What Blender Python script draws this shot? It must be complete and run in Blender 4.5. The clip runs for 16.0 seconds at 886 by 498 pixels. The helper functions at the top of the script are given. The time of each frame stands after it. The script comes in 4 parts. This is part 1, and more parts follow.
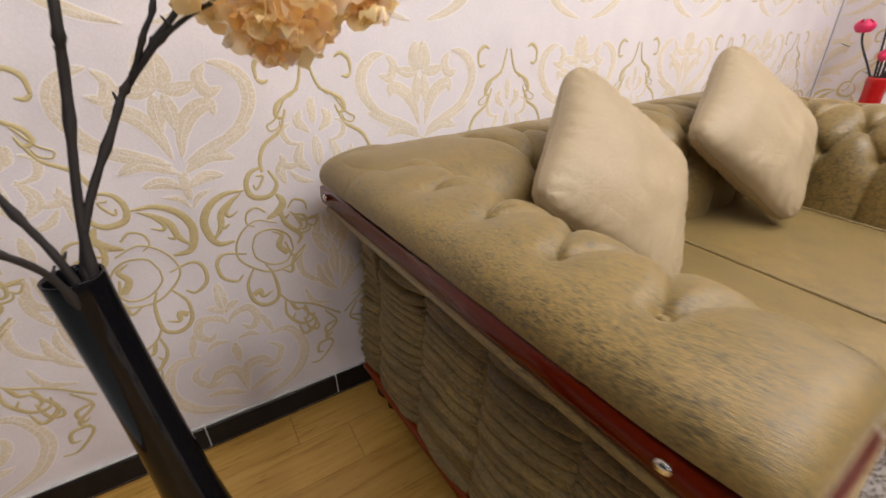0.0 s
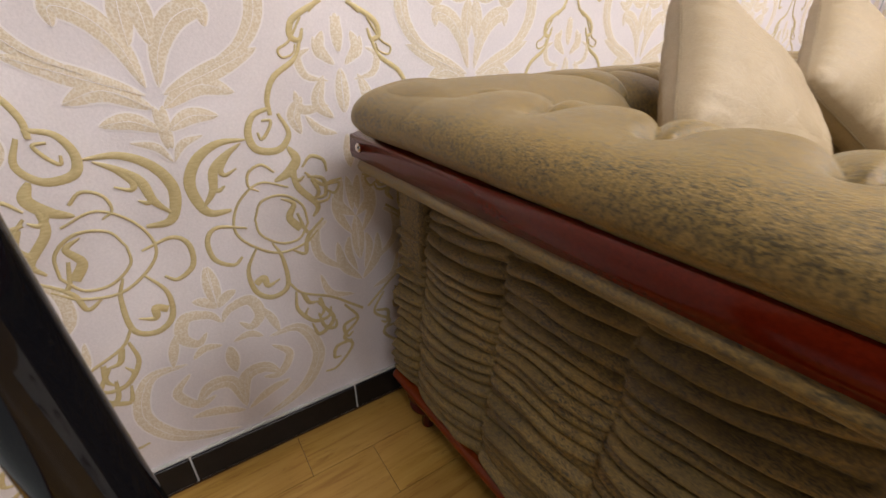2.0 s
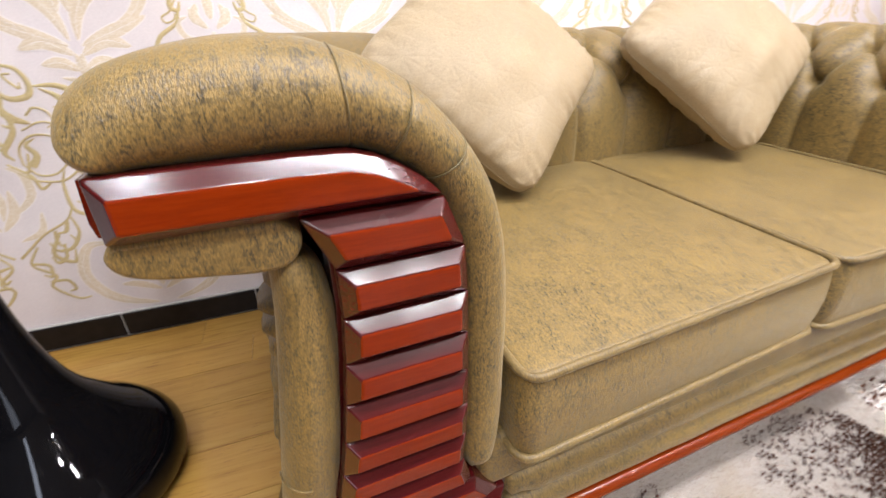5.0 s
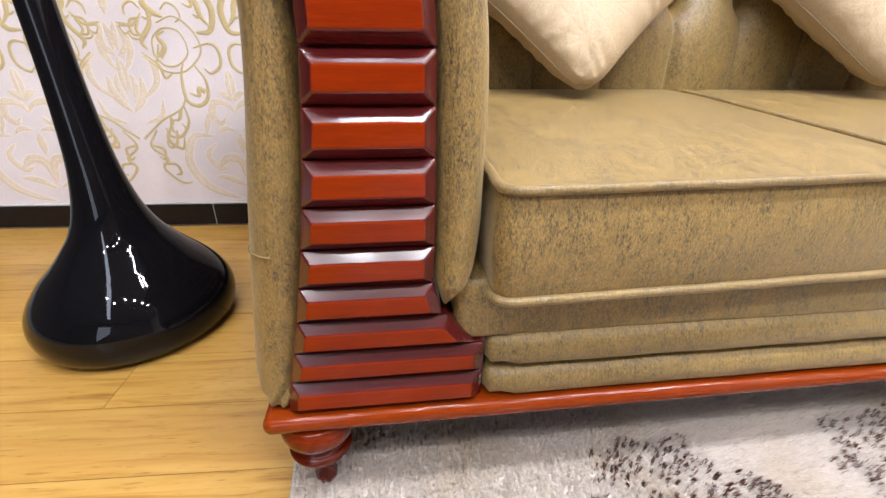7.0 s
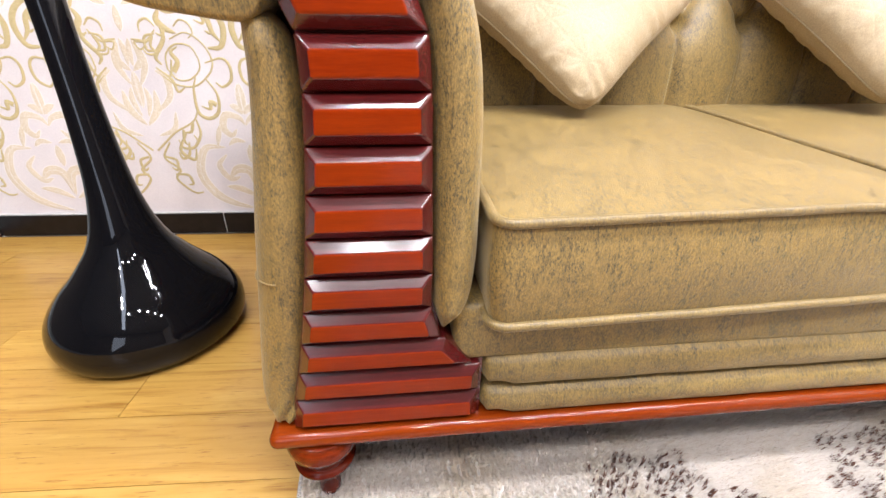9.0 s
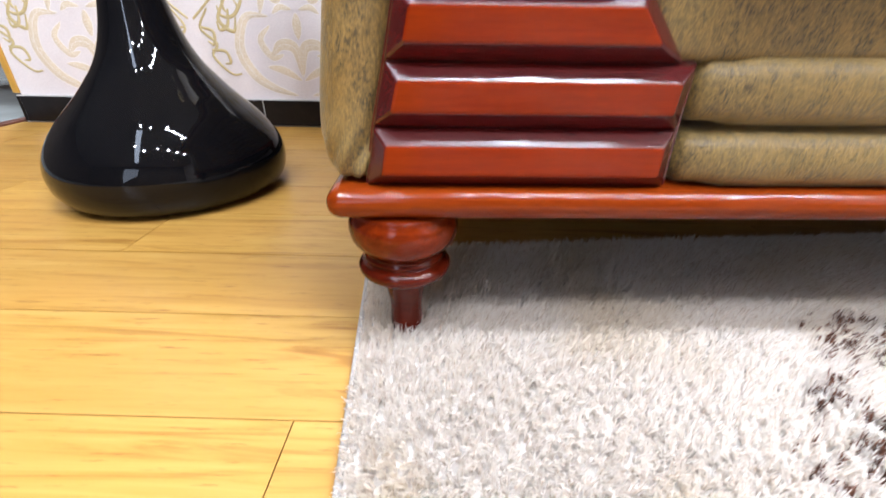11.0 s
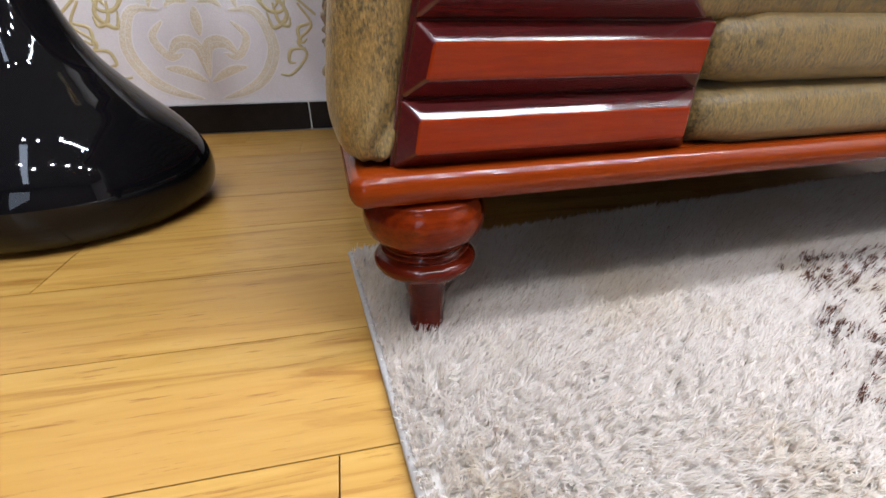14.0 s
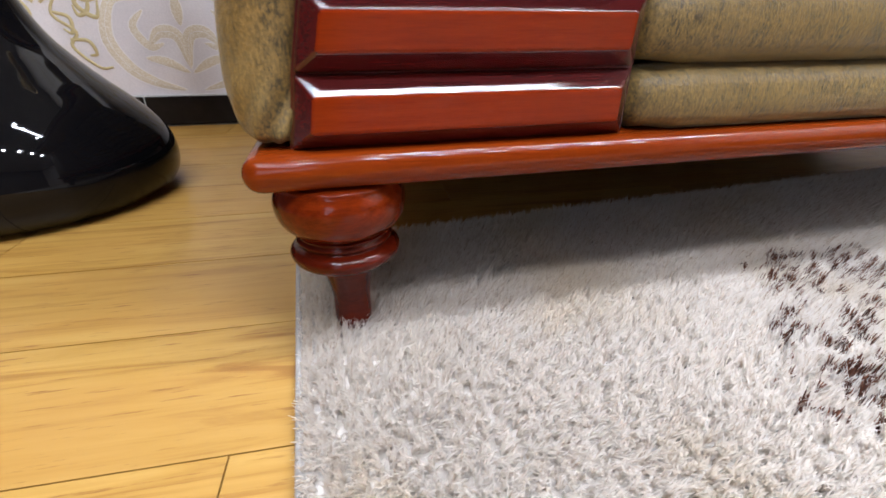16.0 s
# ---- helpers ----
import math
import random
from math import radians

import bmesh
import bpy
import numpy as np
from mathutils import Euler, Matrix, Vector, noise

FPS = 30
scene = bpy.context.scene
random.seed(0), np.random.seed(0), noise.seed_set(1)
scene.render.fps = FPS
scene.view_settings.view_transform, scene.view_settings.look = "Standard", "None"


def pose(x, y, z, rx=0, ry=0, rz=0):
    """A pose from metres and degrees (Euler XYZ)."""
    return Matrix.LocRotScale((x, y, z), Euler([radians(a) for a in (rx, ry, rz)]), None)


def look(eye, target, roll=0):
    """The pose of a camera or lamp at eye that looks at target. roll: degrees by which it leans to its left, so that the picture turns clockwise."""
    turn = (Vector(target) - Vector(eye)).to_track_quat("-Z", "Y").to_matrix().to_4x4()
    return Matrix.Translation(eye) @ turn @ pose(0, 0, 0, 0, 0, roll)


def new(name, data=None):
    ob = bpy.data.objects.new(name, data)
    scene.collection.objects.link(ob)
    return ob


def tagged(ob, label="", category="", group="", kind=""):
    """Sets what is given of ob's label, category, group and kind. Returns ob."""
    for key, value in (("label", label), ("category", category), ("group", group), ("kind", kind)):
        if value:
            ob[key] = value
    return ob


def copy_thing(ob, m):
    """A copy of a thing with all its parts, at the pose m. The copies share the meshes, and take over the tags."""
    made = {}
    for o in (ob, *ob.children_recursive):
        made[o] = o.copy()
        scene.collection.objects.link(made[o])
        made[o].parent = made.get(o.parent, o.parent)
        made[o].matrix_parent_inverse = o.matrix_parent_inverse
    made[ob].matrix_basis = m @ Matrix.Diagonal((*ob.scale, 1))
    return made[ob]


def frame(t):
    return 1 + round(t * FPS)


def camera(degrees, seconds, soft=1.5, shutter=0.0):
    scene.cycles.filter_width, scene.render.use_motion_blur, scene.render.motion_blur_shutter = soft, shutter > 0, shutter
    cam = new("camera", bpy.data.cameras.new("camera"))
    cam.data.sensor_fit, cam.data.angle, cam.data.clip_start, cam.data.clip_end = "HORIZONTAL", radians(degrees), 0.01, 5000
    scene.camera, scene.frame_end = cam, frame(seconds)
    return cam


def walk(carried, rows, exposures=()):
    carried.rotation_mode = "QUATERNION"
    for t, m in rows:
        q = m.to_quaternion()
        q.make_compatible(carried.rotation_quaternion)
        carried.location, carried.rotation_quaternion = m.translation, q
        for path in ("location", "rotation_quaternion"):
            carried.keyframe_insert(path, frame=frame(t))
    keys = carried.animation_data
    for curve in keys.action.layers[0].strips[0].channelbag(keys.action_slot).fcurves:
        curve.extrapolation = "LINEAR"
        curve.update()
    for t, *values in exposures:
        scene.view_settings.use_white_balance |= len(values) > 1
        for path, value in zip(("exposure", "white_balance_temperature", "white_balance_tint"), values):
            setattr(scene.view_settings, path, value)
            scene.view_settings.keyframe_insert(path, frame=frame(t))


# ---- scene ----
cam = camera(92.3, 16.0, shutter=0.4)
PATH = [
    (0, (-0.402, -0.027, 0.983), (0.512, 1.499, 0.068), -1.3),
    (0.5, (-0.396, 0.151, 0.927), (0.541, 1.663, 0.011), -0.8),
    (1, (-0.408, 0.221, 0.91), (0.536, 1.731, 0.0), -0.8),
    (1.5, (-0.417, 0.265, 0.853), (0.538, 1.764, -0.065), -0.4),
    (2, (-0.428, 0.213, 0.83), (0.547, 1.703, -0.081), -0.4),
    (2.5, (-0.418, 0.084, 0.858), (0.586, 1.558, -0.049), 0.0),
    (3, (-0.369, -0.096, 0.86), (0.725, 1.309, -0.05), 0.2),
    (3.2, (-0.339, -0.151, 0.867), (0.776, 1.233, -0.05), -0.0),
    (5.3, (0.001, -0.297, 0.742), (0.418, 1.446, -0.145), -0.7),
    (5.5, (0.003, -0.314, 0.745), (0.3, 1.454, -0.141), 0.1),
    (6, (0.015, -0.354, 0.742), (0.218, 1.43, -0.139), 0.4),
    (6.5, (0.05, -0.368, 0.643), (0.238, 1.411, -0.252), 0.4),
    (7, (0.08, -0.364, 0.565), (0.238, 1.415, -0.334), 1.0),
    (7.5, (0.081, -0.391, 0.577), (0.212, 1.391, -0.323), 0.6),
    (8, (0.089, -0.4, 0.601), (0.206, 1.384, -0.295), 0.6),
    (8.2, (0.094, -0.393, 0.605), (0.217, 1.391, -0.29), 0.7),
    (10.3, (0.03, -0.324, 0.485), (0.124, 1.457, -0.421), 0.8),
    (10.5, (0.01, -0.31, 0.406), (0.084, 1.471, -0.502), 1.6),
    (11, (-0.003, -0.295, 0.272), (-0.027, 1.473, -0.663), 0.9),
    (11.5, (-0.02, -0.305, 0.234), (-0.096, 1.463, -0.699), 0.8),
    (12, (-0.022, -0.311, 0.253), (-0.122, 1.46, -0.671), 1.4),
    (12.5, (0.004, -0.303, 0.283), (-0.124, 1.465, -0.645), 1.0),
    (13, (-0.024, -0.303, 0.27), (-0.117, 1.462, -0.666), 1.0),
    (13.5, (-0.065, -0.283, 0.264), (0.177, 1.473, -0.661), 0.1),
    (14, (-0.092, -0.263, 0.246), (0.284, 1.471, -0.677), -0.1),
    (14.5, (-0.084, -0.266, 0.234), (0.268, 1.47, -0.695), -0.2),
    (15, (-0.064, -0.266, 0.235), (0.277, 1.477, -0.685), -0.1),
    (15.5, (-0.053, -0.268, 0.229), (0.284, 1.475, -0.693), -0.2),
    (16, (-0.024, -0.261, 0.232), (0.313, 1.476, -0.701), 0.1),
]
walk(cam, [(t, look(eye, target, roll)) for t, eye, target, roll in PATH], [
    (0, -0.2, 7000, 15), (0.5, -0.2, 7000, 15), (2.0, -0.1, 7000, 15), (3.0, 0.45, 6900, 15), (5.5, 0.52, 6500, 14), (6.0, 0.68, 6450, 14), (6.5, 0.72, 6450, 15),
    (7.0, 0.8, 6450, 15), (8.0, 1.1, 6450, 14), (10.5, 1.03, 6200, 12), (11.0, 1.12, 6050, 11), (11.5, 1.02, 6050, 11), (12.0, 0.72, 6050, 11), (12.5, 0.6, 6050, 11), (16, 0.58, 6050, 11)])

# ---------------------------------------------------------------- light
world = bpy.data.worlds.new("world")
world.use_nodes = True
bg = world.node_tree.nodes["Background"]
bg.inputs[0].default_value = (1.0, 0.97, 0.93, 1)
bg.inputs[1].default_value = 0.05
scene.world = world


def area(name, eye, target, w, h, watts, color=(1, 0.95, 0.88)):
    data = bpy.data.lights.new(name, "AREA")
    data.shape, data.size, data.size_y, data.energy, data.color = "RECTANGLE", w, h, watts, color
    ob = new(name, data)
    ob.matrix_world = look(eye, target)
    return ob


spots = random.Random(4)
for k in range(9):               # small square ceiling spots, a cool row by the wall and a neutral row before it
    x, y, s = -0.91 + 0.38 * k + spots.uniform(-0.1, 0.1), -0.36 + spots.uniform(-0.14, 0.14), spots.uniform(0.05, 0.09)
    area("cove_light", (x, y, 2.67), (x, y + 0.001, 0), s, s, 3.0, (0.90, 0.94, 1.0))
for k in range(8):
    x, y, s = -1.1 + 0.45 * k + spots.uniform(-0.12, 0.12), -1.35 + spots.uniform(-0.3, 0.3), spots.uniform(0.06, 0.11)
    area("ceiling_light", (x, y, 2.67), (x, y + 0.05, 0), s, s, 8.2, (0.97, 0.97, 0.98))
# Fill light added only to brighten the tiles of the next bay.
area("bay_lamp", (-2.2, 2.5, 2.67), (-2.2, 2.4, 0), 0.6, 0.6, 45, (0.97, 0.98, 1.0))
area("cove_strip", (1.25, -0.36, 2.66), (1.25, -0.359, 0), 2.7, 0.05, 54, (0.90, 0.94, 1.0))
area("aisle_strip", (-0.95, -1.75, 2.66), (-0.95, -1.749, 0), 0.22, 2.2, 11, (0.74, 0.84, 1.0))
# Unseen low fill from the front, added for the sofa front and rug.
area("shop_window", (-1.25, -3.55, 1.2), (-0.6, 0.4, 0.6), 0.9, 2.0, 13, (0.74, 0.84, 1.0))


# ---------------------------------------------------------------- helpers
def part(name, bm, material, parent, label="", smooth=True):
    me = bpy.data.meshes.new(name)
    bm.to_mesh(me)
    bm.free()
    if smooth:
        me.shade_smooth()
    me.materials.append(material)
    ob = new(name, me)
    ob.parent = parent
    return tagged(ob, label)


def sheet(name, P, material, parent, wrap=False, smooth=True, label=""):
    """One mesh from a grid of places, n rows of m columns."""
    P = np.asarray(P, float)
    n, m = P.shape[:2]
    idx = np.arange(n * m).reshape(n, m)
    cols = np.arange(m) if wrap else np.arange(m - 1)
    nxt = (cols + 1) % m
    q = np.stack([idx[:-1][:, cols], idx[:-1][:, nxt], idx[1:][:, nxt], idx[1:][:, cols]], -1).reshape(-1, 4)
    me = bpy.data.meshes.new(name)
    me.from_pydata(P.reshape(-1, 3).tolist(), [], q.tolist())
    if smooth:
        me.shade_smooth()
    me.materials.append(material)
    ob = new(name, me)
    ob.parent = parent
    return tagged(ob, label)


def rope(points, per=8, closed=False):
    """A smooth line through a few places."""
    p = [np.array(a, float) for a in points]
    n = len(p)
    out = []
    for i in range(n if closed else n - 1):
        a = p[(i - 1) % n] if closed or i > 0 else 2 * p[0] - p[1]
        b, c = p[i % n], p[(i + 1) % n]
        d = p[(i + 2) % n] if closed or i + 2 < n else 2 * c - b
        for k in range(per):
            t = k / per
            out.append(0.5 * (2 * b + (c - a) * t + (2 * a - 5 * b + 4 * c - d) * t * t + (3 * b - a - 3 * c + d) * t ** 3))
    if not closed:
        out.append(p[-1])
    return np.array(out)


def tube(name, line, radius, material, parent, closed=False, sides=10, label=""):
    line = np.asarray(line, float)
    r = np.broadcast_to(np.asarray(radius, float), (len(line),))
    tan = np.roll(line, -1, 0) - np.roll(line, 1, 0) if closed else np.gradient(line, axis=0)
    tan /= np.linalg.norm(tan, axis=1)[:, None] + 1e-12
    up = np.array((0.13, 0.21, 0.97))
    rows = []
    for c, t, rr in zip(line, tan, r):
        a = np.cross(t, up)
        a /= np.linalg.norm(a) + 1e-12
        b = np.cross(a, t)
        ang = np.arange(sides) * 2 * math.pi / sides
        rows.append(c + rr * (np.cos(ang)[:, None] * a + np.sin(ang)[:, None] * b))
    if closed:
        rows.append(rows[0])
    else:
        rows = [np.repeat(line[:1], sides, 0)] + rows + [np.repeat(line[-1:], sides, 0)]
    return sheet(name, np.array(rows), material, parent, True, True, label)


def lathe(name, profile, material, parent, at=(0, 0, 0), sides=64, label=""):
    prof = np.array(profile, float)
    ang = np.arange(sides) * 2 * math.pi / sides
    P = np.stack([prof[:, :1] * np.cos(ang), prof[:, :1] * np.sin(ang), np.repeat(prof[:, 1:], sides, 1)], -1) + np.array(at)
    return sheet(name, P, material, parent, True, True, label)


def block(x0, x1, y0, y1, z0, z1, bevel=0.0, segments=2):
    bm = bmesh.new()
    bmesh.ops.create_cube(bm, size=1)
    bmesh.ops.transform(bm, matrix=Matrix.Translation(((x0 + x1) / 2, (y0 + y1) / 2, (z0 + z1) / 2)) @ Matrix.Diagonal((x1 - x0, y1 - y0, z1 - z0, 1)), verts=bm.verts)
    if bevel:
        bmesh.ops.bevel(bm, geom=bm.edges[:], offset=bevel, segments=segments, profile=0.5, affect="EDGES", clamp_overlap=True)
    return bm


def prism(outline, y0, y1):
    """Outline in x and z, drawn out along y."""
    bm = bmesh.new()
    lo = [bm.verts.new((x, y0, z)) for x, z in outline]
    hi = [bm.verts.new((x, y1, z)) for x, z in outline]
    n = len(lo)
    bm.faces.new(lo)
    bm.faces.new(hi[::-1])
    for i in range(n):
        bm.faces.new((lo[i], hi[i], hi[(i + 1) % n], lo[(i + 1) % n]))
    bmesh.ops.recalc_face_normals(bm, faces=bm.faces[:])
    return bm


def hub(name, label, category, at=(0, 0, 0), group="", kind=""):
    ob = new(name)
    ob.empty_display_size = 0.1
    ob.location = at
    return tagged(ob, label, category, group, kind)


# ---------------------------------------------------------------- materials
def surface(name, rough=0.5, metal=0.0):
    m = bpy.data.materials.new(name)
    m.use_nodes = True
    nt = m.node_tree
    b = nt.nodes["Principled BSDF"]
    b.inputs["Roughness"].default_value = rough
    b.inputs["Metallic"].default_value = metal
    return m, nt, b


def node(nt, kind, **inputs):
    n = nt.nodes.new(kind)
    for key, value in inputs.items():
        n.inputs[key.replace("_", " ")].default_value = value
    return n


def noise_of(nt, scale, stretch=(1, 1, 1), detail=4, rough=0.55, distortion=0.0, space="Object"):
    tc = nt.nodes.new("ShaderNodeTexCoord")
    mp = nt.nodes.new("ShaderNodeMapping")
    mp.inputs["Scale"].default_value = stretch
    nt.links.new(tc.outputs[space], mp.inputs["Vector"])
    n = node(nt, "ShaderNodeTexNoise", Scale=scale, Detail=detail, Roughness=rough, Distortion=distortion)
    nt.links.new(mp.outputs[0], n.inputs["Vector"])
    return n.outputs["Fac"]


def ramp(nt, fac, stops):
    r = nt.nodes.new("ShaderNodeValToRGB")
    el = r.color_ramp.elements
    while len(el) < len(stops):
        el.new(0.5)
    for e, (p, c) in zip(el, stops):
        e.position = p
        e.color = (*c, 1) if len(c) == 3 else c
    nt.links.new(fac, r.inputs["Fac"])
    return r.outputs["Color"]


def blend(nt, fac, a, b, mode="MIX"):
    n = nt.nodes.new("ShaderNodeMix")
    n.data_type, n.blend_type = "RGBA", mode
    for sock, v in ((n.inputs[0], fac), (n.inputs[6], a), (n.inputs[7], b)):
        if hasattr(v, "links"):
            nt.links.new(v, sock)
        else:
            sock.default_value = v if isinstance(v, (int, float)) else (*v, 1)
    return n.outputs[2]


def bump(nt, b, height, strength, distance):
    n = node(nt, "ShaderNodeBump", Strength=strength, Distance=distance)
    nt.links.new(height, n.inputs["Height"])
    nt.links.new(n.outputs[0], b.inputs["Normal"])


def velvet(name, gold, grey, dark, streak=(1, 0.38, 0.38), mix=0.95, gloss=0.6, sheen=0.28):
    """Worn two-tone velvet: gold nap, fine threads of dark bare weave that gather into long faint stripes."""
    m, nt, b = surface(name, 0.6)
    cloud = noise_of(nt, 7, detail=3, rough=0.5)
    weave = noise_of(nt, 780, streak, detail=3, rough=0.6)
    lines = noise_of(nt, 330, (streak[0], streak[1] * 0.8, streak[2] * 0.8), detail=4, rough=0.7)
    stripe = noise_of(nt, 46, (1, 0.4, 0.4), detail=6, rough=0.75)
    fine = noise_of(nt, 640, (1, 0.6, 0.6), detail=3, rough=0.7)
    c = ramp(nt, cloud, [(0.32, grey), (0.66, gold)])
    flecks = blend(nt, 0.42, ramp(nt, weave, [(0.46, (0, 0, 0)), (0.56, (1, 1, 1))]), ramp(nt, lines, [(0.46, (0, 0, 0)), (0.58, (1, 1, 1))]))
    worn = blend(nt, 1.0, flecks, ramp(nt, stripe, [(0.36, (mix * 0.5,) * 3), (0.62, (mix * 1.3,) * 3)]), "MULTIPLY")
    c = blend(nt, worn, c, dark)
    c = blend(nt, 0.5, c, ramp(nt, fine, [(0.25, (0.45, 0.45, 0.45)), (0.75, (1.5, 1.5, 1.5))]), "MULTIPLY")
    nt.links.new(c, b.inputs["Base Color"])
    nt.links.new(ramp(nt, worn, [(0.1, (0.5,) * 3), (0.8, (0.31,) * 3)]), b.inputs["Roughness"])
    nt.links.new(ramp(nt, worn, [(0.1, (0.45,) * 3), (0.8, (gloss,) * 3)]), b.inputs["Specular IOR Level"])
    b.inputs["Sheen Weight"].default_value = sheen
    b.inputs["Sheen Roughness"].default_value = 0.35
    b.inputs["Sheen Tint"].default_value = (1, 0.86, 0.58, 1)
    bump(nt, b, blend(nt, 0.4, fine, weave), 0.9, 0.0013)
    return m


def lacquer(name, light, dark, grain=(2.5, 40, 40), rough=0.12, coat=0.35):
    m, nt, b = surface(name, rough)
    g = noise_of(nt, 6, grain, detail=6, rough=0.65, distortion=0.6)
    fine = noise_of(nt, 30, grain, detail=4, rough=0.7)
    c = blend(nt, 0.4, ramp(nt, g, [(0.3, dark), (0.7, light)]), ramp(nt, fine, [(0.3, dark), (0.7, light)]))
    nt.links.new(c, b.inputs["Base Color"])
    r = ramp(nt, noise_of(nt, 14, detail=4), [(0.3, (rough,) * 3), (0.75, (rough + 0.1,) * 3)])
    nt.links.new(r, b.inputs["Roughness"])
    b.inputs["Specular IOR Level"].default_value = 0.12 if coat < 0.2 or coat > 0.7 else 0.3
    b.inputs["Coat Weight"].default_value = coat
    b.inputs["Coat Roughness"].default_value = rough * 0.9
    bump(nt, b, noise_of(nt, 26, detail=3), 0.05, 0.002)
    return m


VELVET = velvet("olive velvet", (0.30, 0.194, 0.058), (0.262, 0.174, 0.056), (0.062, 0.047, 0.021))
# Same velvet with deeper dark tones, matched to the dimmer outer arm side.
VELVET_SIDE = velvet("darkened olive velvet", (0.31, 0.20, 0.06), (0.20, 0.135, 0.045), (0.045, 0.032, 0.014), sheen=0.1)
PIPING = velvet("piping velvet", (0.25, 0.165, 0.056), (0.22, 0.15, 0.054), (0.10, 0.07, 0.03))
CUSHION = velvet("beige cushion velvet", (0.40, 0.302, 0.178), (0.36, 0.275, 0.165), (0.33, 0.25, 0.155), mix=0.3, gloss=0.5, sheen=0.15)
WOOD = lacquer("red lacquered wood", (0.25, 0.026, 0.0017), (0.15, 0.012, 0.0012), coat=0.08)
# Fixed darker burgundy for the slats' slopes and the panel behind them.
WOOD_DARK = lacquer("dark burgundy lacquer", (0.085, 0.007, 0.006), (0.04, 0.003, 0.004), rough=0.19, coat=1.0)
# Same lacquer as the front rail, darkened to match the dimmer outer side.
WOOD_SIDE = lacquer("red lacquer darkened for side rail", (0.15, 0.013, 0.002), (0.07, 0.005, 0.0015), rough=0.11, coat=0.15)
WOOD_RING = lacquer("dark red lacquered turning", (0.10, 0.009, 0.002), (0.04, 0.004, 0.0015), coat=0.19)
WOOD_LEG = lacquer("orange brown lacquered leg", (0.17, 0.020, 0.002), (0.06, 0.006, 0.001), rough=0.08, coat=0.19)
WOOD_RAIL = lacquer("orange red lacquered rail", (0.215, 0.033, 0.0024), (0.12, 0.014, 0.0012), rough=0.09, coat=0.19)


SEAM_CLOTH = velvet("seam velvet", (0.20, 0.135, 0.05), (0.16, 0.12, 0.05), (0.09, 0.068, 0.03))


def plain(name, color, rough=0.5, metal=0.0, spread=0.12, scale=40, relief=0.0):
    m, nt, b = surface(name, rough, metal)
    n = noise_of(nt, scale, detail=5)
    lo, hi = tuple(c * (1 - spread) for c in color), tuple(min(1, c * (1 + spread)) for c in color)
    nt.links.new(ramp(nt, n, [(0.3, lo), (0.7, hi)]), b.inputs["Base Color"])
    if relief:
        bump(nt, b, n, 0.4, relief)
    return m


BLACK_GLAZE, nt, b = surface("black glaze", 0.04)
b.inputs["Base Color"].default_value = (0.004, 0.004, 0.005, 1)
b.inputs["IOR"].default_value = 1.4
b.inputs["Specular IOR Level"].default_value = 0.34
b.inputs["Coat Weight"].default_value = 0.1
b.inputs["Coat Roughness"].default_value = 0.02
bump(nt, b, noise_of(nt, 9, detail=2), 0.04, 0.004)
BLACK_TILE = plain("black skirting tile", (0.010, 0.008, 0.008), 0.3, spread=0.3)
BLACK_TILE.node_tree.nodes["Principled BSDF"].inputs["Specular IOR Level"].default_value = 0.25
GROUT = plain("white grout", (0.62, 0.6, 0.57), 0.8)
PLASTER = plain("white plaster", (0.8, 0.78, 0.75), 0.8, spread=0.04)
CHROME = plain("chrome", (0.85, 0.84, 0.82), 0.12, 1.0, spread=0.05)
YELLOW_WOOD = plain("yellow varnished trim", (0.55, 0.30, 0.05), 0.35, scale=15)
GREY_TILE = plain("grey glazed tile", (0.42, 0.46, 0.46), 0.12, spread=0.1, scale=9)
# Colours kept dark so that gloss reflects an unlit room.
DARK_WALL = plain("dark brown wall for unlit showroom depth", (0.10, 0.075, 0.06), 0.6, spread=0.25, scale=4)
DIM_CEILING = plain("grey unseen ceiling", (0.30, 0.29, 0.28), 0.8, spread=0.06, scale=5)
STRIP = plain("red brown threshold strip", (0.13, 0.05, 0.035), 0.3)

# ---------------------------------------------------------------- room shell
WY, EX, SX = 0.980, 2.47, -1.262


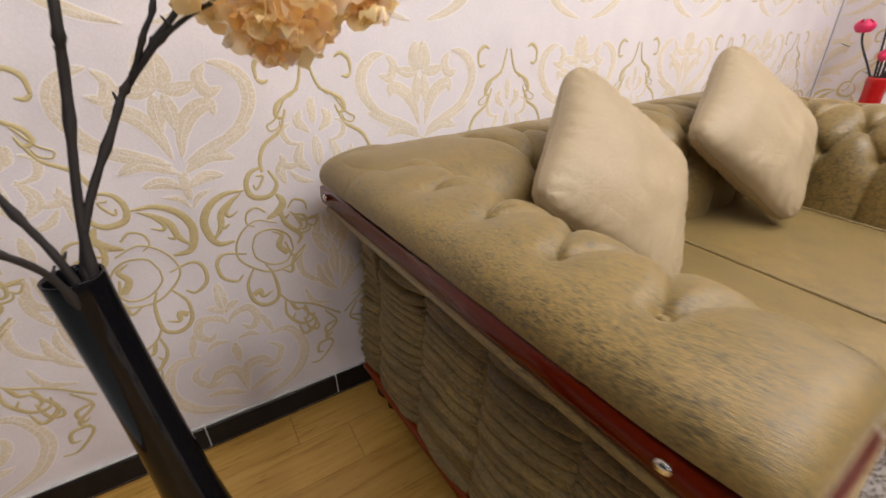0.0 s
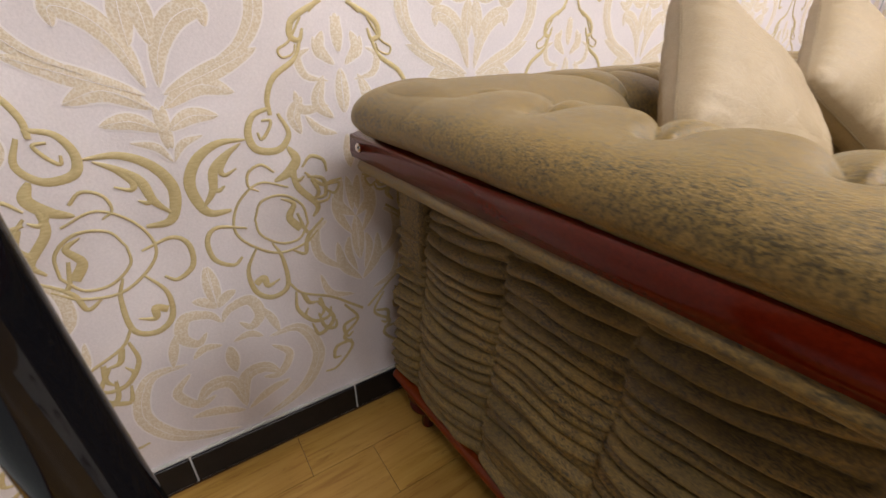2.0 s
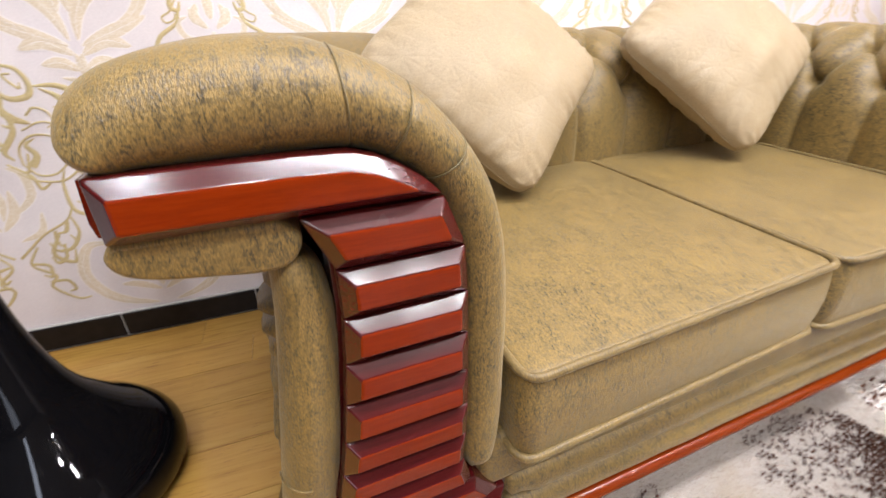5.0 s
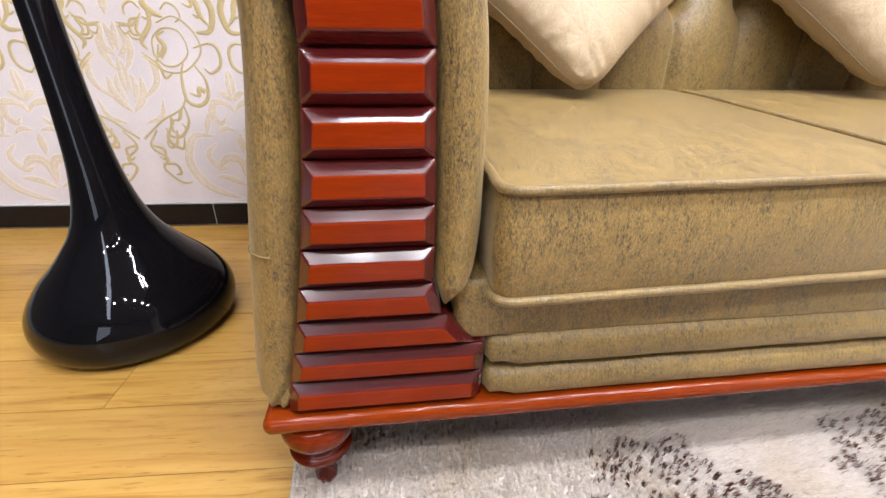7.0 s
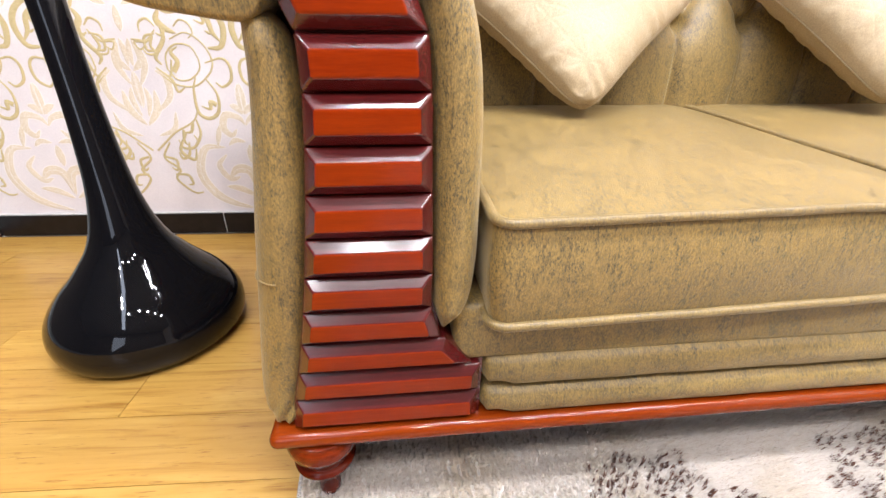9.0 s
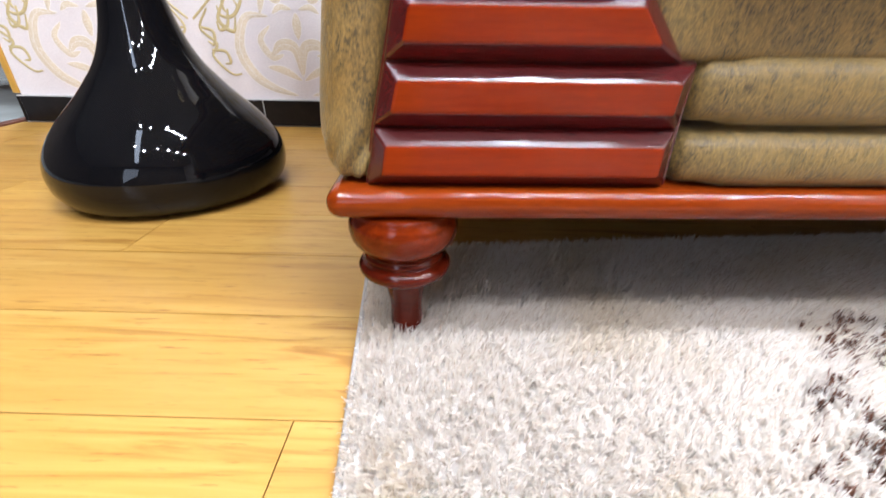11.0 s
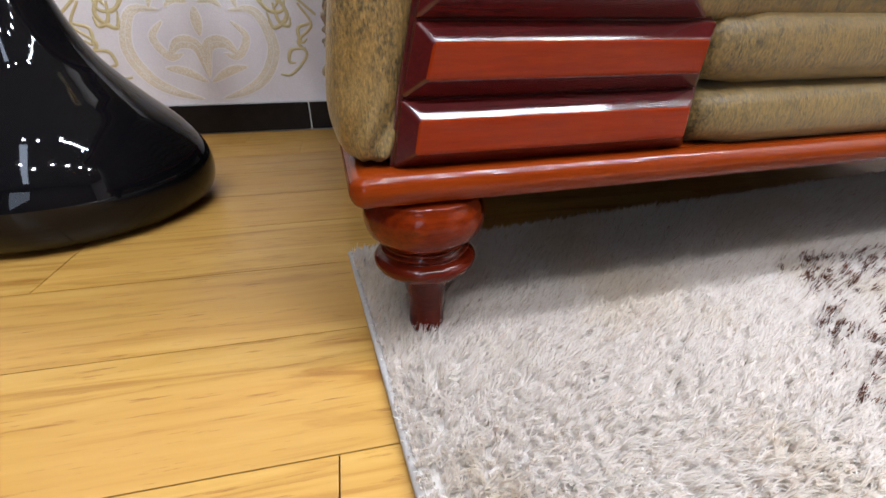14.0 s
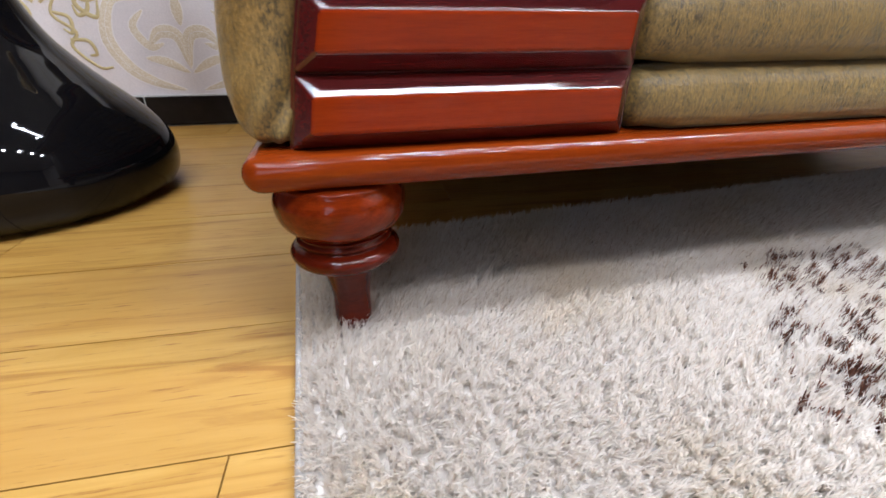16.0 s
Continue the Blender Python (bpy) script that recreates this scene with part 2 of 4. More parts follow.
def oak():
    m, nt, b = surface("varnished oak plank", 0.22)
    info = nt.nodes.new("ShaderNodeObjectInfo")
    tc = nt.nodes.new("ShaderNodeTexCoord")
    mp = nt.nodes.new("ShaderNodeMapping")
    off = node(nt, "ShaderNodeVectorMath")
    off.operation = "MULTIPLY_ADD"
    off.inputs[1].default_value = (37, 19, 11)
    nt.links.new(info.outputs["Random"], off.inputs[0])
    nt.links.new(tc.outputs["Object"], off.inputs[2])
    mp.inputs["Scale"].default_value = (1.6, 22, 22)
    nt.links.new(off.outputs[0], mp.inputs["Vector"])
    g = node(nt, "ShaderNodeTexNoise", Scale=2.4, Detail=7.0, Roughness=0.62, Distortion=1.2)
    nt.links.new(mp.outputs[0], g.inputs["Vector"])
    mp2 = nt.nodes.new("ShaderNodeMapping")
    mp2.inputs["Scale"].default_value = (3, 9, 9)
    nt.links.new(off.outputs[0], mp2.inputs["Vector"])
    big = node(nt, "ShaderNodeTexNoise", Scale=1.3, Detail=3.0, Roughness=0.5)
    nt.links.new(mp2.outputs[0], big.inputs["Vector"])
    mp3 = nt.nodes.new("ShaderNodeMapping")
    mp3.inputs["Scale"].default_value = (5, 60, 60)
    nt.links.new(off.outputs[0], mp3.inputs["Vector"])
    dash = node(nt, "ShaderNodeTexNoise", Scale=4.2, Detail=5.0, Roughness=0.65)
    nt.links.new(mp3.outputs[0], dash.inputs["Vector"])
    c = ramp(nt, g.outputs["Fac"], [(0.30, (0.27, 0.12, 0.022)), (0.47, (0.45, 0.262, 0.060)), (0.72, (0.55, 0.35, 0.105))])
    c = blend(nt, ramp(nt, big.outputs["Fac"], [(0.35, (0, 0, 0)), (0.7, (0.6, 0.6, 0.6))]), c, (0.48, 0.265, 0.07))
    c = blend(nt, ramp(nt, dash.outputs["Fac"], [(0.59, (0, 0, 0)), (0.70, (0.85, 0.85, 0.85))]), c, (0.24, 0.10, 0.025))
    knot = node(nt, "ShaderNodeTexVoronoi", Scale=3.6)
    mp4 = nt.nodes.new("ShaderNodeMapping")
    mp4.inputs["Scale"].default_value = (1, 1.7, 1.7)
    nt.links.new(off.outputs[0], mp4.inputs["Vector"])
    nt.links.new(mp4.outputs[0], knot.inputs["Vector"])
    c = blend(nt, ramp(nt, knot.outputs["Distance"], [(0.018, (0.9, 0.9, 0.9)), (0.055, (0, 0, 0))]), c, (0.17, 0.065, 0.018))
    tone = ramp(nt, info.outputs["Random"], [(0, (0.88, 0.84, 0.74)), (1, (1.07, 1.04, 0.93))])
    nt.links.new(blend(nt, 1.0, c, tone, "MULTIPLY"), b.inputs["Base Color"])
    r = ramp(nt, noise_of(nt, 7, detail=4), [(0.3, (0.30,) * 3), (0.7, (0.46,) * 3)])
    nt.links.new(r, b.inputs["Roughness"])
    b.inputs["Coat Weight"].default_value = 0.16
    b.inputs["Coat Roughness"].default_value = 0.12
    bump(nt, b, g.outputs["Fac"], 0.12, 0.001)
    return m


OAK = oak()
SEAM = plain("dark plank joint", (0.06, 0.025, 0.01), 0.8)


def paper():
    m, nt, b = surface("cream wallpaper", 0.5)
    c = ramp(nt, noise_of(nt, 7, detail=5), [(0.3, (0.73, 0.675, 0.685)), (0.7, (0.80, 0.745, 0.745))])
    fine = noise_of(nt, 260, (1, 1, 1), detail=3)
    nt.links.new(blend(nt, 0.25, c, ramp(nt, fine, [(0.3, (0.8,) * 3), (0.7, (1.15,) * 3)]), "MULTIPLY"), b.inputs["Base Color"])
    bump(nt, b, fine, 0.25, 0.0012)
    return m


WALLPAPER = paper()


def structure(name, bm, material, label, category="wall"):
    return tagged(part(name, bm, material, None, smooth=False), label, category, "", "structure")


floor = structure("floor", block(SX, EX + 0.2, -3.6, WY + 0.2, -0.12, -0.004), SEAM, "varnished yellow oak plank floor with thin dark joints", "floor")
structure("floor_back", block(SX - 0.03, EX, WY + 0.15, 4.0, -0.12, 0.0), GREY_TILE, "pale grey glazed tiles behind the dividing wall", "floor")
floor_tiles = structure("floor_side", block(-5.0, SX - 0.03, -3.6, 4.0, -0.12, 0.0), GREY_TILE, "pale grey glazed tiles of the next showroom bay", "floor")
structure("threshold", block(SX - 0.03, SX, -3.6, WY + 0.15, -0.1, 0.006, 0.002), STRIP, "thin red-brown strip between oak and tiles", "threshold")
wall_north = structure("wall_north", block(SX + 0.012, EX + 0.2, WY, WY + 0.15, -0.1, 2.7), WALLPAPER, "cream wallpaper wall with gold damask scrolls")
wall_east = structure("wall_east", block(EX, EX + 0.15, -3.6, WY, -0.1, 2.7), WALLPAPER, "cream damask wallpaper wall at the corner")
# Unseen room closure; brown walls and grey ceiling are dark to cut bounce.
structure("wall_south", block(-5.0, EX + 0.15, -3.75, -3.6, -0.1, 2.7), DARK_WALL, "dark brown wall for unlit showroom depth")
structure("wall_west", block(-5.15, -5.0, -3.75, 4.0, -0.1, 2.7), DARK_WALL, "dim brown wall of the next bay")
structure("wall_far", block(-5.0, EX + 0.15, 4.0, 4.15, -0.1, 2.7), DARK_WALL, "dim brown far wall of the next bay")
structure("wall_return", block(EX, EX + 0.15, WY + 0.15, 4.0, -0.1, 2.7), PLASTER, "plain white side wall of the next bay")
structure("ceiling", block(-5.15, EX + 0.15, -3.75, 4.15, 2.7, 2.8), DIM_CEILING, "unseen grey showroom ceiling, kept dark against bounce", "ceiling")
structure("trim", block(SX - 0.008, SX + 0.011, WY - 0.004, WY + 0.154, 0.078, 2.7, 0.003), YELLOW_WOOD, "yellow varnished wooden strip on the wall end", "trim")

# skirting of black tiles with white joints
skirt = structure("baseboard", block(SX + 0.004, EX, WY - 0.0085, WY - 0.0005, -0.002, 0.0745), GROUT, "black glazed skirting tiles with white joints", "skirting")
x = -0.543 - 0.353 * 3
while x < EX:
    if x + 0.353 < SX + 0.01:
        x += 0.353
        continue
    x1 = min(x + 0.353, EX)
    part("tile", block(max(x, SX + 0.004) + 0.002, x1 - 0.002, WY - 0.014, WY - 0.006, 0.003, 0.0715, 0.0015, 1), BLACK_TILE, skirt, smooth=False)
    x = x1
skirt2 = structure("baseboard_east", block(EX - 0.0085, EX - 0.0005, -3.6, WY - 0.02, -0.002, 0.0745), GROUT, "black glazed skirting tiles along the side wall", "skirting")
for i in range(8):
    y = WY - 0.02 - 0.353 * i
    part("tile", block(EX - 0.014, EX - 0.006, y - 0.351, y - 0.002, 0.003, 0.0715, 0.0015, 1), BLACK_TILE, skirt2, smooth=False)

# ---------------------------------------------------------------- sofa
CX = 0.7025          # middle of the sofa
BACK = 0.885         # its rear


def roll_outer(per=13):
    """Outside of the padded roll: distance in from the outer edge, and height."""
    return rope([(0.008, 0.690), (-0.006, 0.706), (-0.001, 0.728), (0.02, 0.745), (0.055, 0.755), (0.095, 0.760), (0.140, 0.757), (0.185, 0.741),
                 (0.228, 0.708), (0.262, 0.660), (0.280, 0.600), (0.287, 0.530), (0.287, 0.450), (0.286, 0.385), (0.278, 0.335), (0.255, 0.303)], per)


def roll_inner(per=13):
    return rope([(0.008, 0.690), (0.020, 0.689), (0.040, 0.689), (0.065, 0.689), (0.095, 0.689), (0.125, 0.689), (0.150, 0.688), (0.172, 0.683),
                 (0.196, 0.668), (0.217, 0.640), (0.231, 0.600), (0.236, 0.530), (0.236, 0.450), (0.236, 0.385), (0.237, 0.335), (0.247, 0.303)], per)


def lean(z):
    """The wooden front stands back a little towards its foot."""
    return 0.016 * min(1.0, max(0.0, (0.42 - z) / 0.2))


def along(line):
    d = np.r_[0, np.cumsum(np.linalg.norm(np.diff(line, axis=0), axis=1))]
    return d


def tuft_depth(S, Y, buttons, creases):
    """How far the padding is drawn in at arc S and length Y."""
    d = np.zeros_like(S)
    for s, y, amount in buttons:
        r2 = (S - s) ** 2 + (Y - y) ** 2
        d = np.maximum(d, amount * (0.021 * np.exp(-r2 / 0.015 ** 2) + 0.012 * np.exp(-r2 / 0.042 ** 2)))
    fold = np.zeros_like(S)
    for (s0, y0), (s1, y1), amount, width in creases:
        vs, vy = s1 - s0, y1 - y0
        t = np.clip(((S - s0) * vs + (Y - y0) * vy) / (vs * vs + vy * vy), 0, 1)
        r2 = (S - s0 - t * vs) ** 2 + (Y - y0 - t * vy) ** 2
        fold = np.maximum(fold, amount * (0.6 * np.exp(-np.sqrt(r2) / width) + 0.4 * np.exp(-r2 / (width * 4.5) ** 2)))
    return d + fold


def normals_of(line):
    t = np.gradient(line, axis=0)
    t /= np.linalg.norm(t, axis=1)[:, None] + 1e-9
    return np.stack([-t[:, 1], t[:, 0]], -1)      # to the outside, for a line that runs up and over


def tuft_plan(first, step, count, sA, sB, sC, bottom, edge):
    buttons, creases = [], []
    for i in range(count):
        ya, yb = first + step * i, first + step * (i - 0.5)
        buttons += [(sA, ya, 0.55), (sB, yb, 1.0), (sC, ya, 0.9)]
        for y2 in (yb, yb + step):
            creases += [((sA, ya), (sB, y2), 0.017, 0.0036), ((sC, ya), (sB, y2), 0.023, 0.0055)]
        creases += [((sC, ya), (bottom, ya), 0.017, 0.007), ((sA, ya), (edge, ya + 0.01), 0.001, 0.004)]
    return buttons, creases


def build_arm(side, sofa):
    """side +1: the arm at the low-x end; -1: its mirror."""
    X = (lambda a: -0.132 + a) if side > 0 else (lambda a: 2 * CX + 0.132 - a)
    O, I = roll_outer(), roll_inner()
    n = len(O)
    nor = normals_of(O)
    s = along(O)
    mid, half = (O + I) / 2, (O - I) / 2
    rows = []
    ys = np.concatenate([np.linspace(0.034, 0.9, 190)])
    sA, sB, sC = 0.135, 0.275, 0.385
    buttons, creases = tuft_plan(0.15, 0.138, 5, sA, sB, sC, s[-1], 0.0)
    for i in range(n):
        col = []
        for ph in np.linspace(math.pi, 0, 18)[:-1]:
            c = mid[i] + half[i] * math.cos(ph)
            col.append((X(c[0]), 0.036 - 0.040 * math.sin(ph) * (0.35 + 0.65 * min(1, np.linalg.norm(half[i]) / 0.02)), c[1]))
        dep = tuft_depth(np.full(len(ys), s[i]), ys, buttons, creases)
        swell = 0.004 * np.sin(np.clip((ys - 0.03) / 0.1, 0, 1) * math.pi / 2) - 0.045 * (1 - np.sqrt(1 - np.clip((ys - 0.84) / 0.06, 0, 1) ** 2 * 0.999))
        for y, d, w in zip(ys, dep, swell):
            c = O[i] + nor[i] * (w - d)
            col.append((X(c[0]), y, c[1]))
        rows.append(col)
    P = np.array(rows)
    P[..., 2] -= 0.0075 * np.clip((P[..., 2] - 0.6) / 0.08, 0, 1) * np.clip((0.7 - P[..., 1]) / 0.5, 0, 1)   # the roll sinks towards its front
    # stitched seams across the front of the roll
    for sa in (0.205, 0.262, 0.325):
        i = int(np.argmin(abs(s - sa)))
        P[i, 2:16, 1] += 0.0022
    for sa in (0.205, 0.262, 0.325):
        i = int(np.argmin(abs(s - sa)))
        tube("seam", P[i, 2:20] + np.array((0, -0.0024, 0)) * np.linspace(1, 0.2, 18)[:, None], 0.0009, SEAM_CLOTH, sofa, sides=6)
    if side < 0:
        P = P[::-1]
    sheet("arm_pad", P, VELVET, sofa, label="tufted olive velvet padding of the rolled arm")
    for bs, by, am in buttons:
        if am > 0.8 and by < 0.62 or am < 0.8:
            i = int(np.argmin(abs(s - bs)))
            c = O[i] - nor[i] * (0.038 * am + 0.009)
            bmb = bmesh.new()
            bmesh.ops.create_uvsphere(bmb, u_segments=12, v_segments=8, radius=0.007, matrix=Matrix.Translation((X(c[0]), by, c[1])))
            part("button", bmb, VELVET, sofa)
    # wooden front: top rail and fluted slats
    rail = [(0.005, 0.6445), (0.005, 0.6855), (0.120, 0.6853), (0.152, 0.684), (0.170, 0.679), (0.187, 0.670), (0.203, 0.659), (0.2165, 0.6455)]
    flat = [(0.016, 0.6535), (0.016, 0.6745), (0.120, 0.6743), (0.149, 0.6732), (0.165, 0.669), (0.179, 0.6625), (0.190, 0.6568), (0.196, 0.6535)]
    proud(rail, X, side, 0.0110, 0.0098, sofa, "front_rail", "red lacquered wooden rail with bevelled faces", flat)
    tops = [0.6435 - 0.0437 * j for j in range(11)] + [0.1622]
    lefts = [0.112, 0.131, 0.131, 0.127, 0.122, 0.116, 0.109, 0.101, 0.093, 0.084, 0.074, 0.067]
    rights = [0.218, 0.235, 0.2375, 0.2375, 0.2375, 0.2375, 0.2375, 0.236, 0.243, 0.295, 0.294, 0.294]
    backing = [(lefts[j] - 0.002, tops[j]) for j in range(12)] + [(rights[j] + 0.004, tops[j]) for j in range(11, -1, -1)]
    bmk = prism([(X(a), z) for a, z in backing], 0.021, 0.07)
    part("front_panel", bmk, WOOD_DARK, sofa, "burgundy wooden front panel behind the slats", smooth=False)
    for j in range(11):
        b0, b1 = tops[j + 1] + 0.0005, tops[j] - 0.0003
        r0 = {7: 0.247, 8: 0.286}.get(j, rights[j + 1])
        r1 = {8: 0.252}.get(j, rights[j])
        q = [(lefts[j + 1], b0), (lefts[j], b1), (r1, b1), (r0, b0)]
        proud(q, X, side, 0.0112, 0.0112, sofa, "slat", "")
    # fabric strip under the rail, and the padded outer edge of the front
    under = rope([(0.006, 0.646), (-0.001, 0.634), (0.006, 0.622), (0.024, 0.615), (0.055, 0.610), (0.088, 0.606), (0.106, 0.612), (0.113, 0.630), (0.100, 0.6455)], 5)
    part("under_rail_padding", rounded_prism([(X(a), z) for a, z in under], 0.002, 0.87, 0.007), VELVET, sofa)
    prof = rope([(0.618, 0.098, 0.098), (0.613, 0.086, 0.111), (0.60, 0.085, 0.121), (0.575, 0.084, 0.127), (0.53, 0.079, 0.128), (0.42, 0.062, 0.118),
                 (0.30, 0.043, 0.101), (0.215, 0.030, 0.087), (0.182, 0.032, 0.081), (0.167, 0.040, 0.074), (0.162, 0.055, 0.056)], 8)
    rows = []
    for z, al, ar in prof:
        m, h = (al + ar) / 2, (ar - al) / 2
        round_off = min(1.0, h / 0.02)
        row = []
        for ph in np.linspace(0, math.pi, 22):
            wr = 0.0022 * noise.noise(Vector((z * 30, ph * 1.5, 3.0 * side)))
            wr += 0.0035 * math.sin(ph * 8 + z * 170) * min(1.0, max(0.0, (0.212 - z) / 0.025))
            row.append((X(m + h * math.cos(ph)), lean(z) + 0.036 - (0.034 * round_off + wr) * math.sin(ph), z))
        row += [(X(al + 0.004), 0.05 + lean(z), z), (X(al + 0.012), 0.085, z)]
        rows.append(row)
    P = np.array(rows)
    sheet("outer_front_padding", P if side < 0 else P[::-1], VELVET, sofa)
    i = int(np.argmin(abs(prof[:, 0] - 0.372)))
    tube("seam", P[i, 11:22] + np.array((-0.0008 * side, -0.0008, 0)), 0.0011, PIPING, sofa, sides=6)
    # gathered velvet on the outside of the arm
    zs, yy = np.linspace(0.628, 0.160, 330), np.linspace(0.045, 0.872, 210)
    Z, Y = np.meshgrid(zs, yy, indexing="ij")
    base = 0.062 + (Z - 0.2) * 0.105 + 0.010 * np.clip((0.075 - Y) / 0.03, 0, 1)
    W = np.zeros_like(Z)
    for i in range(Z.shape[0]):
        for k in range(Z.shape[1]):
            y, z = Y[i, k], Z[i, k]
            wander = noise.noise(Vector((z * 6, 2.0, side)))
            col = (y - 0.01 + 0.018 * wander) / 0.196
            j, fr = math.floor(col), col - math.floor(col)
            swell = max(0.0, math.sin(math.pi * fr)) ** 0.4            # drawn in at the stitches of each column
            pz = z / 0.0235 + 0.37 * j + (fr - 0.5) * 0.8
            pz += 1.3 * noise.noise(Vector((y * 4.0, z * 5, 7.0 * side))) + 0.30 * noise.noise(Vector((y * 14, z * 17, 3.1 * side)))
            f = pz - math.floor(pz)
            ridge = max(0.0, math.sin(math.pi * f ** 0.82)) ** 0.62       # full rolls with narrow deep valleys
            tall = 0.75 + 0.6 * noise.noise(Vector((math.floor(pz) * 3.7, j * 2.3, side)))
            W[i, k] = (0.35 + 0.65 * swell) * 0.029 * ridge * tall + 0.004 * swell + 0.0016 * noise.noise(Vector((y * 40, z * 60, 1)))
    W *= np.clip((0.63 - Z) / 0.03, 0, 1) * np.clip((Z - 0.158) / 0.02, 0, 1) * np.clip((Y - 0.03) / 0.06, 0, 1)
    A = base - W
    Xa = np.vectorize(X)(A)
    P = np.stack([Xa, Y, Z], -1)
    if side < 0:
        P = P[:, ::-1]
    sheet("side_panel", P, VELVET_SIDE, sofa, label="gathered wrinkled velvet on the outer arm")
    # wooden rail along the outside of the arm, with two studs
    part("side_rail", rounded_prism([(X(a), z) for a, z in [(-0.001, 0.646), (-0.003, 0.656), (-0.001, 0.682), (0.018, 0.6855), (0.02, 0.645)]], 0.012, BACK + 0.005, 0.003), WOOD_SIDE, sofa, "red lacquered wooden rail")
    for y in (0.081, 0.854):
        bmb = bmesh.new()
        bmesh.ops.create_uvsphere(bmb, u_segments=16, v_segments=10, radius=0.0075)
        bmesh.ops.transform(bmb, matrix=Matrix.Translation((X(-0.004), y, 0.667)) @ Matrix.Diagonal((0.7, 1, 1, 1)), verts=bmb.verts)
        part("stud", bmb, CHROME, sofa, "chrome stud")


def rounded_prism(outline, y0, y1, r):
    """An outline in x and z drawn along y, its front edge rounded off by r."""
    O = np.array(outline)
    c = O.mean(0)
    bm = bmesh.new()
    rings = []
    t = np.roll(O, -1, 0) - np.roll(O, 1, 0)
    t /= np.linalg.norm(t, axis=1)[:, None] + 1e-9
    nn = np.stack([t[:, 1], -t[:, 0]], -1)
    if np.sum(nn * (O - c)) < 0:
        nn = -nn
    for a in np.linspace(0, math.pi / 2, 6):
        ins = r * (1 - math.sin(a)) * 0.8
        rings.append([bm.verts.new((p[0], y0 + r * (1 - math.cos(a)) * 1.0, p[1])) for p in O - nn * ins])
    rings.append([bm.verts.new((p[0], y1, p[1])) for p in O])
    n = len(O)
    for lo, hi in zip(rings[:-1], rings[1:]):
        for i in range(n):
            bm.faces.new((lo[i], lo[(i + 1) % n], hi[(i + 1) % n], hi[i]))
    bm.faces.new(rings[0])
    bm.faces.new(rings[-1])
    bmesh.ops.recalc_face_normals(bm, faces=bm.faces[:])
    return bm


def proud(quad, X, side, height, inset, sofa, name, label, flat=None):
    """A raised wooden bar with bevelled borders: a red face, and slopes set darker by colour."""
    Q = np.array(quad)
    c = Q.mean(0)
    n = len(Q)
    inner = []
    for i in range(n):
        p, a, b2 = Q[i], Q[i - 1], Q[(i + 1) % n]
        d1, d2 = (a - p) / np.linalg.norm(a - p), (b2 - p) / np.linalg.norm(b2 - p)
        w = d1 + d2
        if np.linalg.norm(w) < 0.25:
            w = np.array((-d2[1], d2[0]))
            w = w if np.dot(w, c - p) > 0 else -w
            inner.append(p + w * inset)
        else:
            sn = abs(d1[0] * d2[1] - d1[1] * d2[0])
            inner.append(p + w / max(sn, 0.35) * inset)
    inner = flat or inner
    bm = bmesh.new()
    back = [bm.verts.new((X(p[0]), 0.012 + lean(p[1]), p[1])) for p in Q]
    low = [bm.verts.new((X(p[0]), lean(p[1]), p[1])) for p in Q]
    top = [bm.verts.new((X(p[0]), lean(p[1]) - height, p[1])) for p in inner]
    f = bm.faces.new(top)
    for i in range(n):
        k = (i + 1) % n
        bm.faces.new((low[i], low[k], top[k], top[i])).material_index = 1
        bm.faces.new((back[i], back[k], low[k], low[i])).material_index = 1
    bmesh.ops.recalc_face_normals(bm, faces=bm.faces[:])
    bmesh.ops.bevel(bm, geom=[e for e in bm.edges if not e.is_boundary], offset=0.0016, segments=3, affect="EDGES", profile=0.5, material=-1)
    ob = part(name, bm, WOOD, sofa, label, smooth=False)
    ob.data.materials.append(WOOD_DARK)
    return ob


